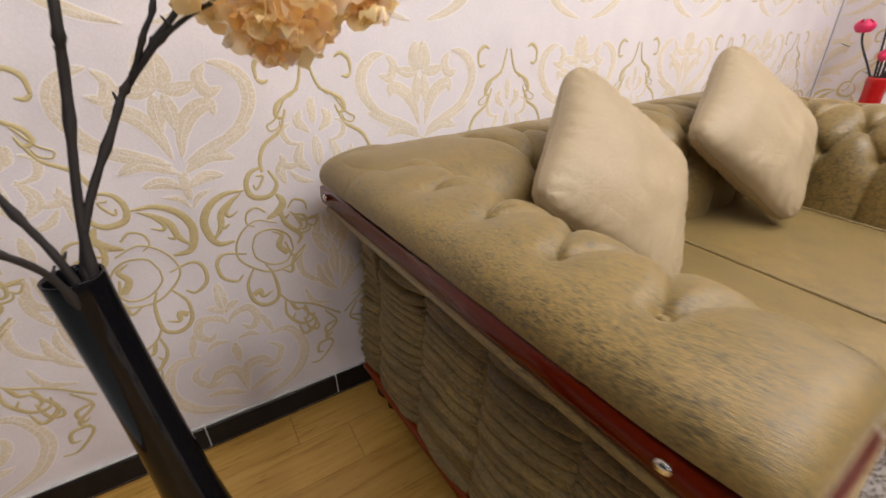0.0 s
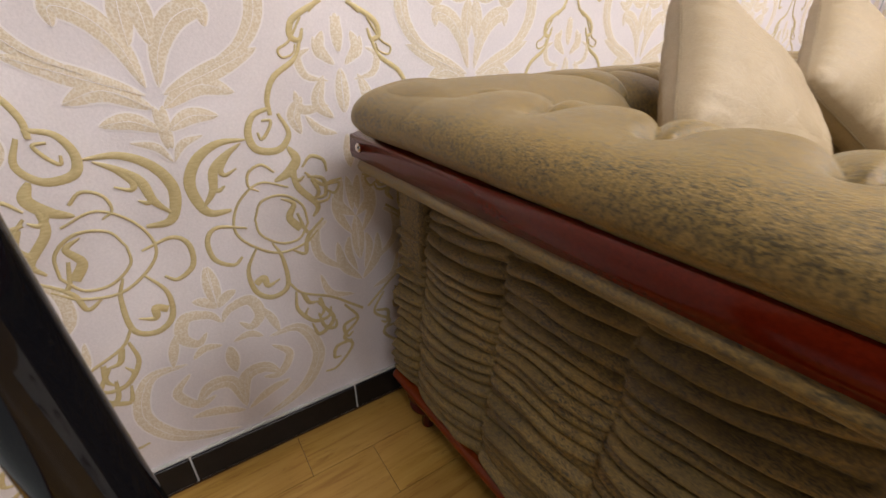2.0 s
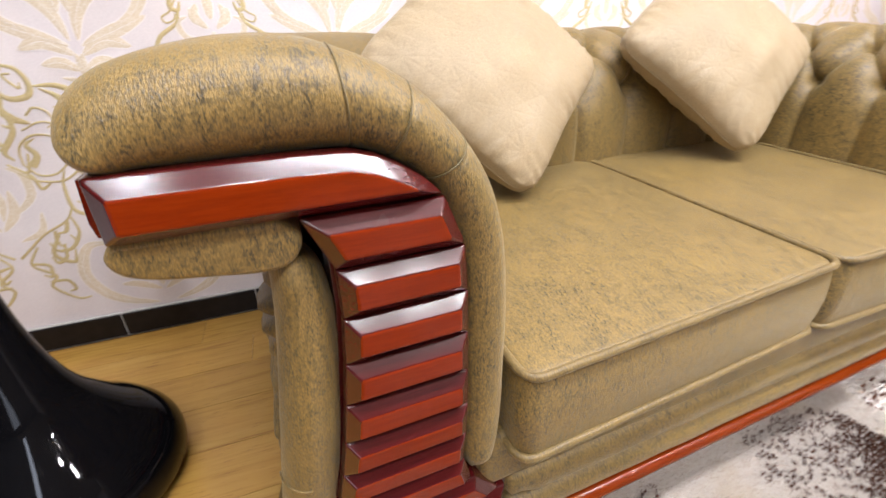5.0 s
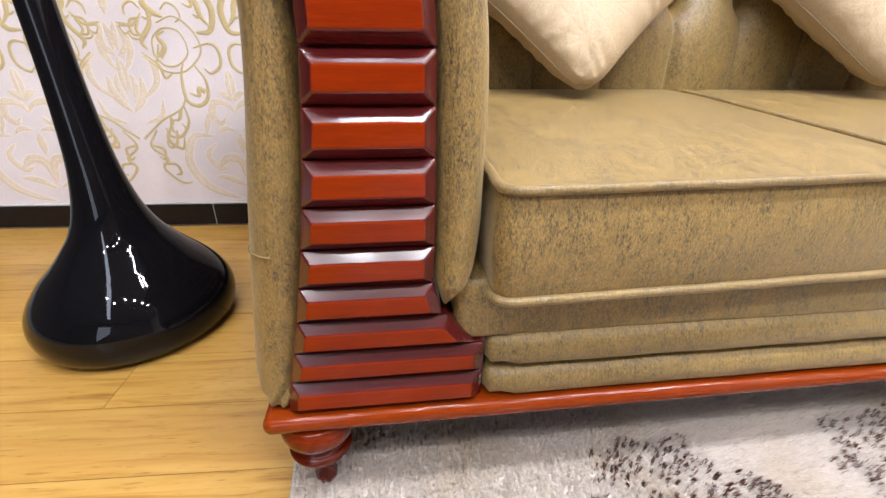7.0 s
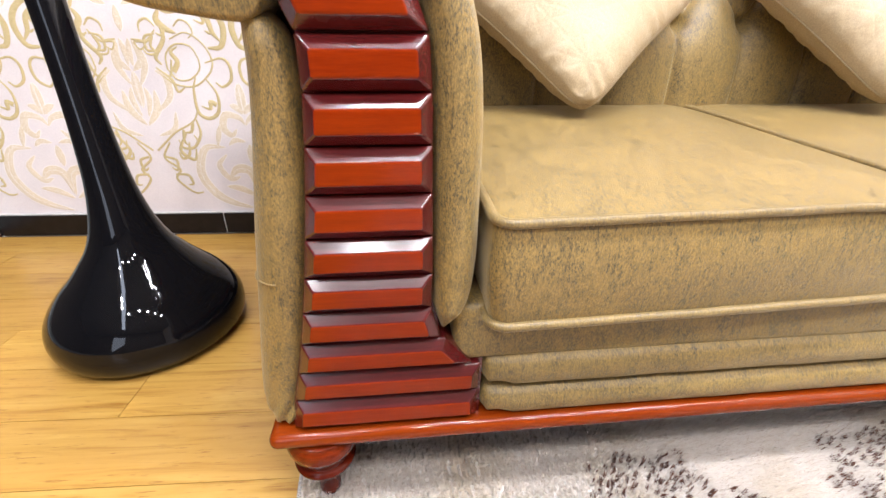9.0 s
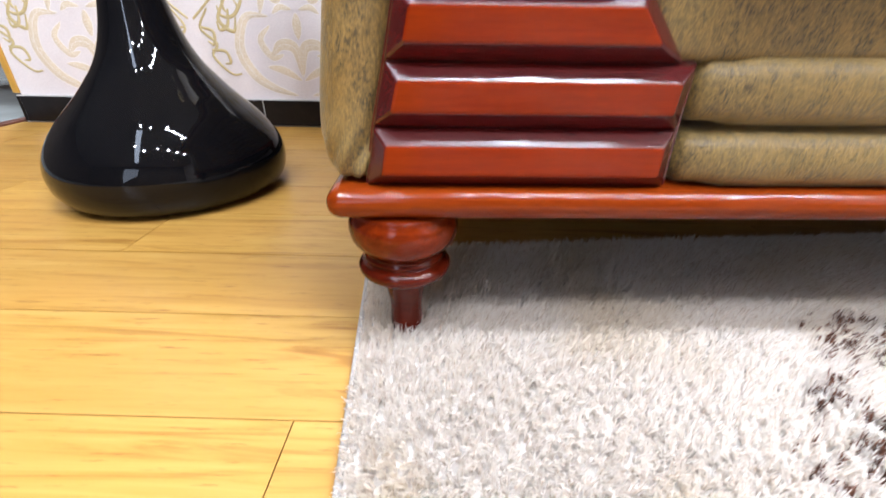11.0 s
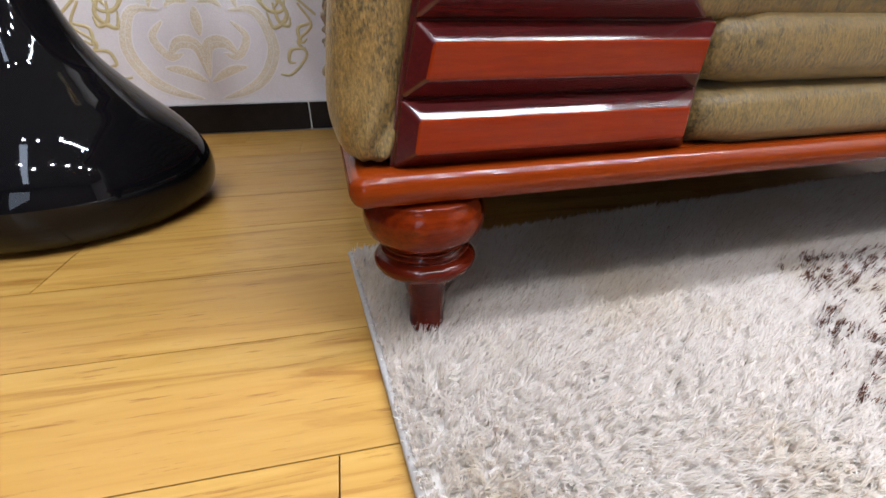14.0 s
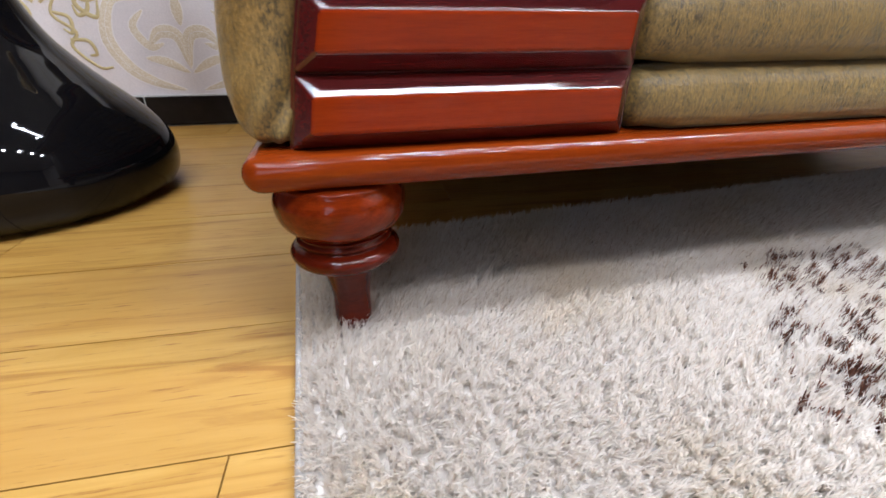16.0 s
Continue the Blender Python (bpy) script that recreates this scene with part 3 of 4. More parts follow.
def build_back(sofa):
    O = roll_outer()
    nor = normals_of(O)
    s = along(O)
    xs = np.r_[-0.124, -0.121, -0.115, -0.105, -0.09, np.linspace(-0.07, 2 * CX + 0.07, 390), 2 * CX + np.array((0.09, 0.105, 0.115, 0.121, 0.124))]
    tip = np.clip((np.abs(xs - CX) - CX - 0.064) / 0.06, 0, 1)
    tip = 0.045 * (1 - np.sqrt(1 - tip ** 2 * 0.999))
    buttons, creases = tuft_plan(0.07, 0.15, 10, 0.135, 0.275, 0.385, s[-1], 0.0)
    buttons = [q for q in buttons if 0.2 < q[1] < 1.25]
    creases = [q for q in creases if 0.18 < q[0][1] < 1.3 and 0.15 < q[1][1] < 1.3]
    P = np.zeros((len(O), len(xs), 3))
    for i in range(len(O)):
        d = tuft_depth(np.full(len(xs), s[i]), xs, buttons, creases)
        w = 0.005 - d - tip
        a = O[i, 0] + nor[i, 0] * w
        P[i, :, 0], P[i, :, 1], P[i, :, 2] = xs, 0.905 - a * 1.22, O[i, 1] + nor[i, 1] * w
    outside = (xs < 0.0) | (xs > 2 * CX)          # over the arms only the top of the roll goes on
    low = int(np.argmax((s > 0.15) & (O[:, 1] < 0.70)))
    P[low:, outside] = P[low, outside]
    sheet("backrest", P[:, ::-1], VELVET, sofa, label="buttoned olive velvet backrest with vertical pleats")
    for bs, bx, am in buttons:
        if 0.1 < bx < 1.3 and am > 0.8:
            i = int(np.argmin(abs(s - bs)))
            c = O[i] - nor[i] * (0.038 * am + 0.009)
            bmb = bmesh.new()
            bmesh.ops.create_uvsphere(bmb, u_segments=12, v_segments=8, radius=0.007, matrix=Matrix.Translation((bx, 0.905 - c[0] * 1.22, c[1])))
            part("button", bmb, VELVET, sofa)
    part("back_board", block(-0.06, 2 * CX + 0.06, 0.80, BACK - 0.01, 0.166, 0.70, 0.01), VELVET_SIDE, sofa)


def rounded_loop(x0, x1, y0, y1, r, per=7):
    out = []
    for cx, cy, a0 in ((x1 - r, y1 - r, 0), (x0 + r, y1 - r, 90), (x0 + r, y0 + r, 180), (x1 - r, y0 + r, 270)):
        for k in range(per + 1):
            a = radians(a0 + 90 * k / per)
            out.append((cx + r * math.cos(a), cy + r * math.sin(a)))
        nx = {0: (x0 + r, y1), 90: (x0, y0 + r), 180: (x1 - r, y0), 270: (x1, y1 - r)}[a0]
        p, q = np.array(out[-1]), np.array(nx)
        for k in range(1, 14):
            out.append(tuple(p + (q - p) * k / 14))
    return np.array(out)


def build_seat(name, x0, x1, back0, back1, sofa):
    """back0, back1: how far its two front corners stand back."""
    L = rounded_loop(x0, x1, -0.014, 0.60, 0.022)
    L[:, 1] += (back0 + (back1 - back0) * (L[:, 0] - x0) / (x1 - x0)) * np.clip((0.6 - L[:, 1]) / 0.6, 0, 1)
    c = L.mean(0)
    tilt = lambda y: 0.440 + 0.020 * np.clip((y + 0.01) / 0.5, 0, 1)
    rows = []
    for z01 in (0.0, 0.1, 0.3, 0.5, 0.7, 0.9, 0.97):
        b = 0.007 * math.sin(math.pi * z01)
        d = (L - c) / np.linalg.norm(L - c, axis=1)[:, None]
        p = L + d * b
        rows.append(np.c_[p, 0.325 + (tilt(L[:, 1]) - 0.325) * z01])
    for fct in (0.985, 0.96, 0.92, 0.86, 0.78, 0.68, 0.56, 0.42, 0.28, 0.14, 0.0):
        p = c + (L - c) * fct
        soft = np.array([0.0035 * noise.noise(Vector((q[0] * 6, q[1] * 6, 0.4))) for q in p])
        rows.append(np.c_[p, tilt(p[:, 1]) + 0.014 * (1 - fct ** 3) + soft * (1 - fct)])
    seat = sheet(name, np.array(rows), VELVET, sofa, True, label="thick olive velvet seat cushion with piped edges")
    d = (L - c) / np.linalg.norm(L - c, axis=1)[:, None]
    wob = np.array([0.0012 * noise.noise(Vector((q[0] * 16, q[1] * 16, 2.0))) for q in L])
    tube("piping", np.c_[L + d * 0.002, tilt(L[:, 1]) + 0.001 + wob], 0.0052, PIPING, seat, True)
    tube("piping", np.c_[L + d * 0.003, 0.322 + wob], 0.0052, PIPING, seat, True)


def soft_bar(name, x0, x1, yc, zc, ry, rz, mat, sofa, label="", bendy=0.0):
    """A long padded roll along x with closed, rounded ends."""
    n = 60
    xs = np.r_[x0, x0 + 0.003, x0 + 0.01, np.linspace(x0 + 0.025, x1 - 0.025, n), x1 - 0.01, x1 - 0.003, x1]
    rows = []
    for xx in xs:
        e = min(xx - x0, x1 - xx)
        k = 1 if e > 0.025 else (0.0 if e == 0 else (0.6 if e < 0.005 else 0.88))
        a = np.arange(20) * 2 * math.pi / 20
        sq = lambda v: np.sign(v) * abs(v) ** 0.7
        w = 1 + 0.03 * noise.noise(Vector((xx * 14, zc * 30, 0)))
        rows.append(np.stack([np.full(20, xx), yc + ry * k * w * sq(np.cos(a)), zc + rz * k * sq(np.sin(a))], -1))
    return sheet(name, np.array(rows), mat, sofa, True, label=label)


def build_leg(sofa, x, y):
    bun = rope([(0.0, 0.139), (0.037, 0.139), (0.043, 0.134), (0.0468, 0.124), (0.0452, 0.112), (0.039, 0.1035), (0.0315, 0.1005), (0.0, 0.0995)], 6)
    ring = rope([(0.0, 0.1000), (0.0305, 0.0990), (0.0335, 0.0965), (0.0355, 0.0935), (0.0335, 0.0905), (0.038, 0.0880), (0.0408, 0.0835), (0.0378, 0.0770), (0.028, 0.0735), (0.0, 0.073)], 6)
    stem = rope([(0.0, 0.0745), (0.0255, 0.0742), (0.0205, 0.066), (0.0168, 0.053), (0.0146, 0.038), (0.0138, 0.012), (0.0, 0.012)], 6)
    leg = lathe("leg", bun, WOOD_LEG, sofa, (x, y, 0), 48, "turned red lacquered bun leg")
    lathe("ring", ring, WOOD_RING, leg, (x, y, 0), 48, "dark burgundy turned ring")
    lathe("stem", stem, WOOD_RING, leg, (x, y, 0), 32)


sofa = hub("sofa", "olive velvet two-seat sofa with tufted rolled arms and red lacquered wood", "sofa", (CX, 0.45, 0.0))
for sd in (1, -1):
    build_arm(sd, sofa)
build_back(sofa)
build_seat("seat_cushion", 0.166, CX + 0.006, 0.0, 0.020, sofa)
build_seat("seat_cushion", CX + 0.016, 2 * CX - 0.166, 0.016, 0.0, sofa)
part("seat_band", block(0.13, 2 * CX - 0.13, 0.016, 0.62, 0.25, 0.33, 0.012, 3), VELVET, sofa, "velvet band below the seat cushions")
soft_bar("front_roll", 0.166, 2 * CX - 0.166, 0.046, 0.2330, 0.040, 0.0265, VELVET, sofa, "padded velvet roll along the front")
soft_bar("front_roll", 0.166, 2 * CX - 0.166, 0.044, 0.1842, 0.038, 0.0240, VELVET, sofa, "padded velvet roll along the front")
# base board with rounded nose
part("base_rail", block(-0.096, 2 * CX + 0.096, -0.001, BACK, 0.1390, 0.1628, 0.0113, 5), WOOD_RAIL, sofa, "orange-red lacquered base board with rounded nose")
# Black sheet added so the space under the sofa stays in deep shade.
part("dust_cover", block(-0.05, 2 * CX + 0.05, 0.05, BACK - 0.04, 0.128, 0.1372, 0.003), plain("black underside sheet", (0.012, 0.011, 0.011), 0.9), sofa, "black sheet added under the base board to deepen its shade")
for lx in (-0.040, 2 * CX + 0.040):
    for ly in (0.040, BACK - 0.06):
        build_leg(sofa, lx, ly)
for o in sofa.children:
    o.matrix_parent_inverse = Matrix.Translation((-CX, -0.45, 0))
TURN = pose(0, 0, 0, 0, 0, 2.35)
sofa.matrix_world = TURN @ Matrix.Translation((CX, 0.45, 0))

# ---------------------------------------------------------------- cushions on the sofa
def throw_pillow(name, centre, right, up, half, thick, label):
    n = 181
    u = np.linspace(-1, 1, n)
    U, V = np.meshgrid(u, u, indexing="ij")
    right, up = Vector(right).normalized(), Vector(up)
    up = (up - right * up.dot(right)).normalized()
    nrm = right.cross(up)
    pinch = 0.07
    blunt = 1 - 0.12 * (U * V) ** 6
    Xl = half * U * (1 - pinch * (1 - V * V)) * blunt
    Yl = half * V * (1 - pinch * (1 - U * U)) * blunt
    puff = ((1 - U ** 2) * (1 - V ** 2)) ** 0.36
    wr = np.array([[noise.noise(Vector((a * 3, b * 3, 5.5))) for b in u] for a in u])
    # star quilting: three sets of parallel stitched lines and their bisectors
    cell = 0.078
    q = np.zeros_like(U)
    for k in range(6):
        a = math.pi * k / 6
        d = (U * half * math.cos(a) + V * half * math.sin(a)) / (cell * (0.8660254 if k % 2 == 0 else 0.5))
        f = abs(d - np.round(d)) * cell * (0.8660254 if k % 2 == 0 else 0.5)
        q = np.maximum(q, np.exp(-(f / 0.0018) ** 2))
    rim = np.exp(-(1 - np.abs(V)) / 0.16) * np.sin(U * 34 + 5 * wr) + np.exp(-(1 - np.abs(U)) / 0.16) * np.sin(V * 31 + 5 * wr)
    q = q - 3.4 * rim * np.clip((1 - np.maximum(abs(U), abs(V))) / 0.06, 0, 1)
    bm_rows = []
    for sgn in (1, -1):
        T = sgn * (thick * puff * (1 + 0.12 * wr) - 0.0007 * q * (puff > 0.25) + 0.002)
        P = np.zeros((n, n, 3))
        for k in range(3):
            P[..., k] = centre[k] + Xl * right[k] + Yl * up[k] + T * nrm[k]
        bm_rows.append(P if sgn > 0 else P[::-1])
    top = hub(name, label, "cushion", centre)
    for P in bm_rows:
        o = sheet("cushion_face", P - np.array(centre), CUSHION, top)
    loop = [(-1, v) for v in u[:-1:8]] + [(w, 1) for w in u[:-1:8]] + [(1, -v) for v in u[:-1:8]] + [(-w, -1) for w in u[:-1:8]]
    line = []
    for a, b2 in loop:
        k = 1 - 0.12 * (a * b2) ** 6
        lx, ly = half * a * (1 - pinch * (1 - b2 * b2)) * k, half * b2 * (1 - pinch * (1 - a * a)) * k
        line.append(np.array(right) * lx + np.array(up) * ly)
    tube("seam", np.array(line), 0.0013, CUSHION, top, True, 6)
    return top


# each stands on one corner, so its two edge directions lie across its diagonals
def on_corner(low, top, side):
    low, top, side = Vector(low), Vector(top), Vector(side)
    c = (low + top) / 2
    v = (top - low).normalized()
    h = (side - c)
    h = (h - v * h.dot(v)).normalized()
    return c, h - v, h + v


c, r, u2 = on_corner((0.381, 0.360, 0.470), (0.369, 0.703, 0.920), (0.645, 0.560, 0.677))
throw_pillow("throw_cushion", tuple(c), r, u2, 0.203, 0.072, "beige quilted velvet cushion standing on one corner")
c, r, u2 = on_corner((0.965, 0.390, 0.478), (1.036, 0.730, 0.938), (0.697, 0.566, 0.693))
throw_pillow("throw_cushion", tuple(c), r * -1, u2 * -1, 0.208, 0.074, "beige quilted velvet cushion leaning in the sofa corner")

# ---------------------------------------------------------------- floor vase
VX, VY = -0.494, 0.4485
vase = hub("floor_vase", "glossy black bottle vase with broad round foot on oak floor", "vase", (VX, VY, 0))
prof = rope([(0.0, 0.001), (0.127, 0.001), (0.162, 0.006), (0.179, 0.023), (0.185, 0.048), (0.182, 0.074), (0.170, 0.100), (0.148, 0.129), (0.118, 0.160),
             (0.095, 0.187), (0.076, 0.213), (0.061, 0.245), (0.049, 0.288), (0.040, 0.340), (0.0345, 0.405), (0.0305, 0.485), (0.0285, 0.58), (0.0282, 0.70), (0.029, 0.752), (0.0282, 0.756)], 6)
body = lathe("body", prof, BLACK_GLAZE, vase, sides=96, label="glossy black glazed body")
inner = lathe("neck_inside", rope([(0.0282, 0.756), (0.0255, 0.752), (0.024, 0.70), (0.0225, 0.6), (0.0, 0.56)], 4), BLACK_GLAZE, vase, sides=48)
for o in (body, inner):          # the neck leans a little
    for v in o.data.vertices:
        rise = max(0.0, (v.co.z - 0.16) / 0.60)
        v.co.x -= 0.046 * rise
        v.co.y += 0.070 * rise

# ---------------------------------------------------------------- wallpaper relief
GOLD, nt, b = surface("gold printed scroll", 0.42, 0.12)
nt.links.new(ramp(nt, noise_of(nt, 90, (1, 1, 4), detail=4), [(0.3, (0.55, 0.44, 0.215)), (0.7, (0.67, 0.56, 0.31))]), b.inputs["Base Color"])
bump(nt, b, noise_of(nt, 500, (1, 1, 3), detail=2), 0.4, 0.0008)
STIPPLE, nt, b = surface("stippled cream leaf print", 0.5)
tc = nt.nodes.new("ShaderNodeTexCoord")
vor = node(nt, "ShaderNodeTexVoronoi", Scale=330.0)
nt.links.new(tc.outputs["Object"], vor.inputs["Vector"])
cc = ramp(nt, vor.outputs["Distance"], [(0.25, (0.68, 0.57, 0.41)), (0.5, (0.73, 0.63, 0.48)), (0.8, (0.80, 0.73, 0.63))])
nt.links.new(blend(nt, 0.35, cc, ramp(nt, noise_of(nt, 12), [(0.3, (0.86,) * 3), (0.7, (1.1,) * 3)]), "MULTIPLY"), b.inputs["Base Color"])
bump(nt, b, vor.outputs["Distance"], 0.25, 0.001)

SCROLLS, LEAVES = [], []


def scroll(w0, w1, w2, *points):
    """A gold stroke of half a repeat: its width at start, middle and end, and places from the flower's axis."""
    SCROLLS.append((points, (w0 * 1.25, w1 * 1.3, w2 * 1.2)))


def leaf(width, *points):
    """A pale damask leaf of half a repeat: its greatest width and its spine."""
    LEAVES.append((points, (0.002, width * 0.86, 0.002)))


leaf(0.0605, (0.001, 0.897), (0.006, 0.920), (0.013, 0.962))
leaf(0.0318, (0.001, 0.894), (0.035, 0.892), (0.067, 0.902))
leaf(0.0333, (0.013, 0.814), (0.012, 0.854), (0.008, 0.888))
leaf(0.0378, (0.008, 0.761), (0.022, 0.813), (0.048, 0.849), (0.081, 0.861), (0.086, 0.838))
leaf(0.0333, (0.072, 0.782), (0.126, 0.812), (0.155, 0.856), (0.154, 0.901), (0.125, 0.930), (0.093, 0.938))
leaf(0.0303, (0.090, 0.935), (0.072, 0.911), (0.084, 0.883), (0.112, 0.891))
leaf(0.0333, (0.011, 0.751), (0.081, 0.779), (0.151, 0.809))
leaf(0.0363, (0.006, 0.732), (0.057, 0.761), (0.106, 0.747))
leaf(0.0288, (0.004, 0.700), (0.038, 0.718), (0.076, 0.715))
leaf(0.0151, (0.001, 0.654), (0.017, 0.678), (0.047, 0.688))
leaf(0.0227, (0.003, 0.674), (0.000, 0.703), (0.006, 0.736))
leaf(0.0166, (0.283, 0.826), (0.281, 0.840), (0.275, 0.854))
leaf(0.0182, (0.265, 0.789), (0.247, 0.800), (0.241, 0.824))
leaf(0.0166, (0.258, 0.755), (0.221, 0.765), (0.212, 0.794), (0.233, 0.806))
leaf(0.0197, (0.254, 0.715), (0.207, 0.712), (0.198, 0.743))
leaf(0.0182, (0.263, 0.665), (0.232, 0.676), (0.211, 0.701))
leaf(0.0227, (0.254, 0.381), (0.200, 0.429), (0.197, 0.484), (0.222, 0.502))
leaf(0.0212, (0.271, 0.461), (0.247, 0.508), (0.240, 0.547))
leaf(0.0182, (0.259, 0.319), (0.210, 0.339), (0.194, 0.389))
leaf(0.0197, (0.277, 0.512), (0.276, 0.551), (0.271, 0.583))
leaf(0.0197, (0.273, 0.375), (0.259, 0.423), (0.264, 0.456))
scroll(0.0045, 0.0053, 0.0045, (0.276, 0.935), (0.262, 0.885), (0.239, 0.860))
scroll(0.0045, 0.0076, 0.0038, (0.261, 0.876), (0.233, 0.862), (0.210, 0.846), (0.205, 0.825), (0.219, 0.819), (0.226, 0.836))
scroll(0.0030, 0.0030, 0.0023, (0.225, 0.852), (0.202, 0.818), (0.183, 0.806), (0.188, 0.794), (0.206, 0.800), (0.211, 0.813))
scroll(0.0045, 0.0068, 0.0061, (0.219, 0.819), (0.207, 0.792), (0.169, 0.766), (0.153, 0.735), (0.153, 0.708))
scroll(0.0045, 0.0098, 0.0045, (0.156, 0.720), (0.126, 0.710), (0.113, 0.682), (0.122, 0.655), (0.157, 0.650), (0.178, 0.675), (0.165, 0.710))
scroll(0.0030, 0.0045, 0.0030, (0.137, 0.701), (0.152, 0.699), (0.144, 0.682), (0.132, 0.671), (0.128, 0.683))
scroll(0.0023, 0.0129, 0.0045, (0.107, 0.674), (0.065, 0.673), (0.030, 0.652), (0.012, 0.617), (0.017, 0.581), (0.031, 0.561), (0.062, 0.560))
scroll(0.0023, 0.0113, 0.0038, (0.098, 0.669), (0.073, 0.653), (0.050, 0.631), (0.042, 0.599), (0.024, 0.575))
scroll(0.0091, 0.0068, 0.0023, (0.073, 0.653), (0.060, 0.632), (0.065, 0.621), (0.084, 0.629))
scroll(0.0068, 0.0061, 0.0023, (0.042, 0.607), (0.049, 0.597), (0.061, 0.603))
scroll(0.0023, 0.0038, 0.0038, (0.111, 0.584), (0.096, 0.596), (0.101, 0.619), (0.123, 0.629), (0.142, 0.613))
scroll(0.0038, 0.0136, 0.0030, (0.172, 0.653), (0.183, 0.629), (0.166, 0.608), (0.140, 0.596))
scroll(0.0061, 0.0061, 0.0023, (0.166, 0.608), (0.180, 0.591), (0.193, 0.597))
scroll(0.0030, 0.0038, 0.0038, (0.095, 0.534), (0.111, 0.564), (0.149, 0.569), (0.180, 0.544), (0.186, 0.506))
scroll(0.0038, 0.0038, 0.0030, (0.186, 0.506), (0.165, 0.478), (0.130, 0.478), (0.099, 0.504), (0.095, 0.534))
scroll(0.0121, 0.0091, 0.0023, (0.171, 0.498), (0.154, 0.524), (0.166, 0.549), (0.145, 0.563))
scroll(0.0030, 0.0038, 0.0045, (0.161, 0.582), (0.115, 0.598), (0.075, 0.570), (0.059, 0.526), (0.076, 0.491), (0.122, 0.460), (0.173, 0.465), (0.203, 0.488))
scroll(0.0030, 0.0068, 0.0038, (0.079, 0.522), (0.034, 0.534), (0.014, 0.515), (0.017, 0.477), (0.044, 0.458), (0.061, 0.470))
scroll(0.0030, 0.0083, 0.0030, (0.089, 0.483), (0.065, 0.440), (0.070, 0.391), (0.098, 0.370), (0.128, 0.386), (0.128, 0.447), (0.115, 0.484))
scroll(0.0106, 0.0091, 0.0023, (0.072, 0.408), (0.088, 0.416), (0.093, 0.397), (0.116, 0.405))
scroll(0.0030, 0.0053, 0.0030, (0.191, 0.613), (0.209, 0.631), (0.231, 0.621), (0.235, 0.599))
scroll(0.0030, 0.0061, 0.0030, (0.194, 0.604), (0.222, 0.576), (0.243, 0.578), (0.262, 0.581))
scroll(0.0061, 0.0053, 0.0023, (0.205, 0.590), (0.215, 0.564), (0.204, 0.545), (0.229, 0.544), (0.238, 0.560))
scroll(0.0038, 0.0053, 0.0023, (0.169, 0.530), (0.182, 0.488), (0.200, 0.493))
scroll(0.0038, 0.0045, 0.0053, (0.130, 0.392), (0.153, 0.359), (0.209, 0.330), (0.246, 0.300), (0.276, 0.275))
scroll(0.0038, 0.0068, 0.0030, (0.141, 0.367), (0.138, 0.324), (0.165, 0.285), (0.197, 0.283), (0.206, 0.307))
scroll(0.0076, 0.0068, 0.0023, (0.153, 0.359), (0.163, 0.332), (0.184, 0.329))
scroll(0.0061, 0.0061, 0.0023, (0.185, 0.337), (0.190, 0.305), (0.181, 0.290))
scroll(0.0045, 0.0053, 0.0023, (0.165, 0.285), (0.151, 0.304), (0.159, 0.321))
scroll(0.0045, 0.0076, 0.0038, (0.180, 0.900), (0.181, 0.928), (0.199, 0.943), (0.215, 0.936))
scroll(0.0045, 0.0068, 0.0030, (0.180, 0.900), (0.190, 0.894), (0.203, 0.897))
scroll(0.0050, 0.0065, 0.0030, (0.258, 0.256), (0.229, 0.245), (0.233, 0.214), (0.248, 0.222))
scroll(0.0050, 0.0065, 0.0030, (0.242, 0.200), (0.206, 0.197), (0.197, 0.170), (0.212, 0.166))
scroll(0.0040, 0.0070, 0.0030, (0.178, 0.300), (0.186, 0.262), (0.208, 0.250), (0.214, 0.270))
leaf(0.024, (0.281, 0.800), (0.282, 0.830), (0.282, 0.858))
leaf(0.024, (0.273, 0.780), (0.250, 0.805), (0.258, 0.832))
leaf(0.028, (0.209, 0.733), (0.191, 0.704), (0.199, 0.671))
leaf(0.028, (0.261, 0.692), (0.236, 0.722), (0.251, 0.764))
leaf(0.030, (0.281, 0.700), (0.282, 0.735), (0.282, 0.775))
leaf(0.030, (0.282, 0.400), (0.281, 0.450), (0.282, 0.500))
leaf(0.026, (0.281, 0.350), (0.245, 0.395), (0.238, 0.450))
leaf(0.026, (0.280, 0.500), (0.250, 0.530), (0.262, 0.580))
leaf(0.022, (0.282, 0.600), (0.281, 0.630), (0.282, 0.662))
leaf(0.030, (0.000, 0.384), (0.001, 0.425), (0.002, 0.468))
leaf(0.022, (0.001, 0.382), (0.018, 0.400), (0.036, 0.408))
leaf(0.026, (0.000, 0.349), (0.017, 0.372), (0.054, 0.379), (0.067, 0.343), (0.047, 0.320), (0.028, 0.338))
leaf(0.020, (0.074, 0.353), (0.086, 0.322), (0.095, 0.288))
leaf(0.034, (0.073, 0.284), (0.135, 0.280), (0.164, 0.206), (0.136, 0.140), (0.085, 0.104), (0.020, 0.084))
leaf(0.022, (0.074, 0.262), (0.104, 0.227), (0.078, 0.184), (0.045, 0.191))
leaf(0.026, (0.000, 0.229), (0.001, 0.262), (0.001, 0.292))
leaf(0.034, (0.000, 0.134), (0.012, 0.205), (0.050, 0.215), (0.080, 0.185))
leaf(0.024, (0.004, 0.125), (0.050, 0.150), (0.095, 0.160))
leaf(0.018, (0.010, 0.300), (0.040, 0.305), (0.062, 0.290))
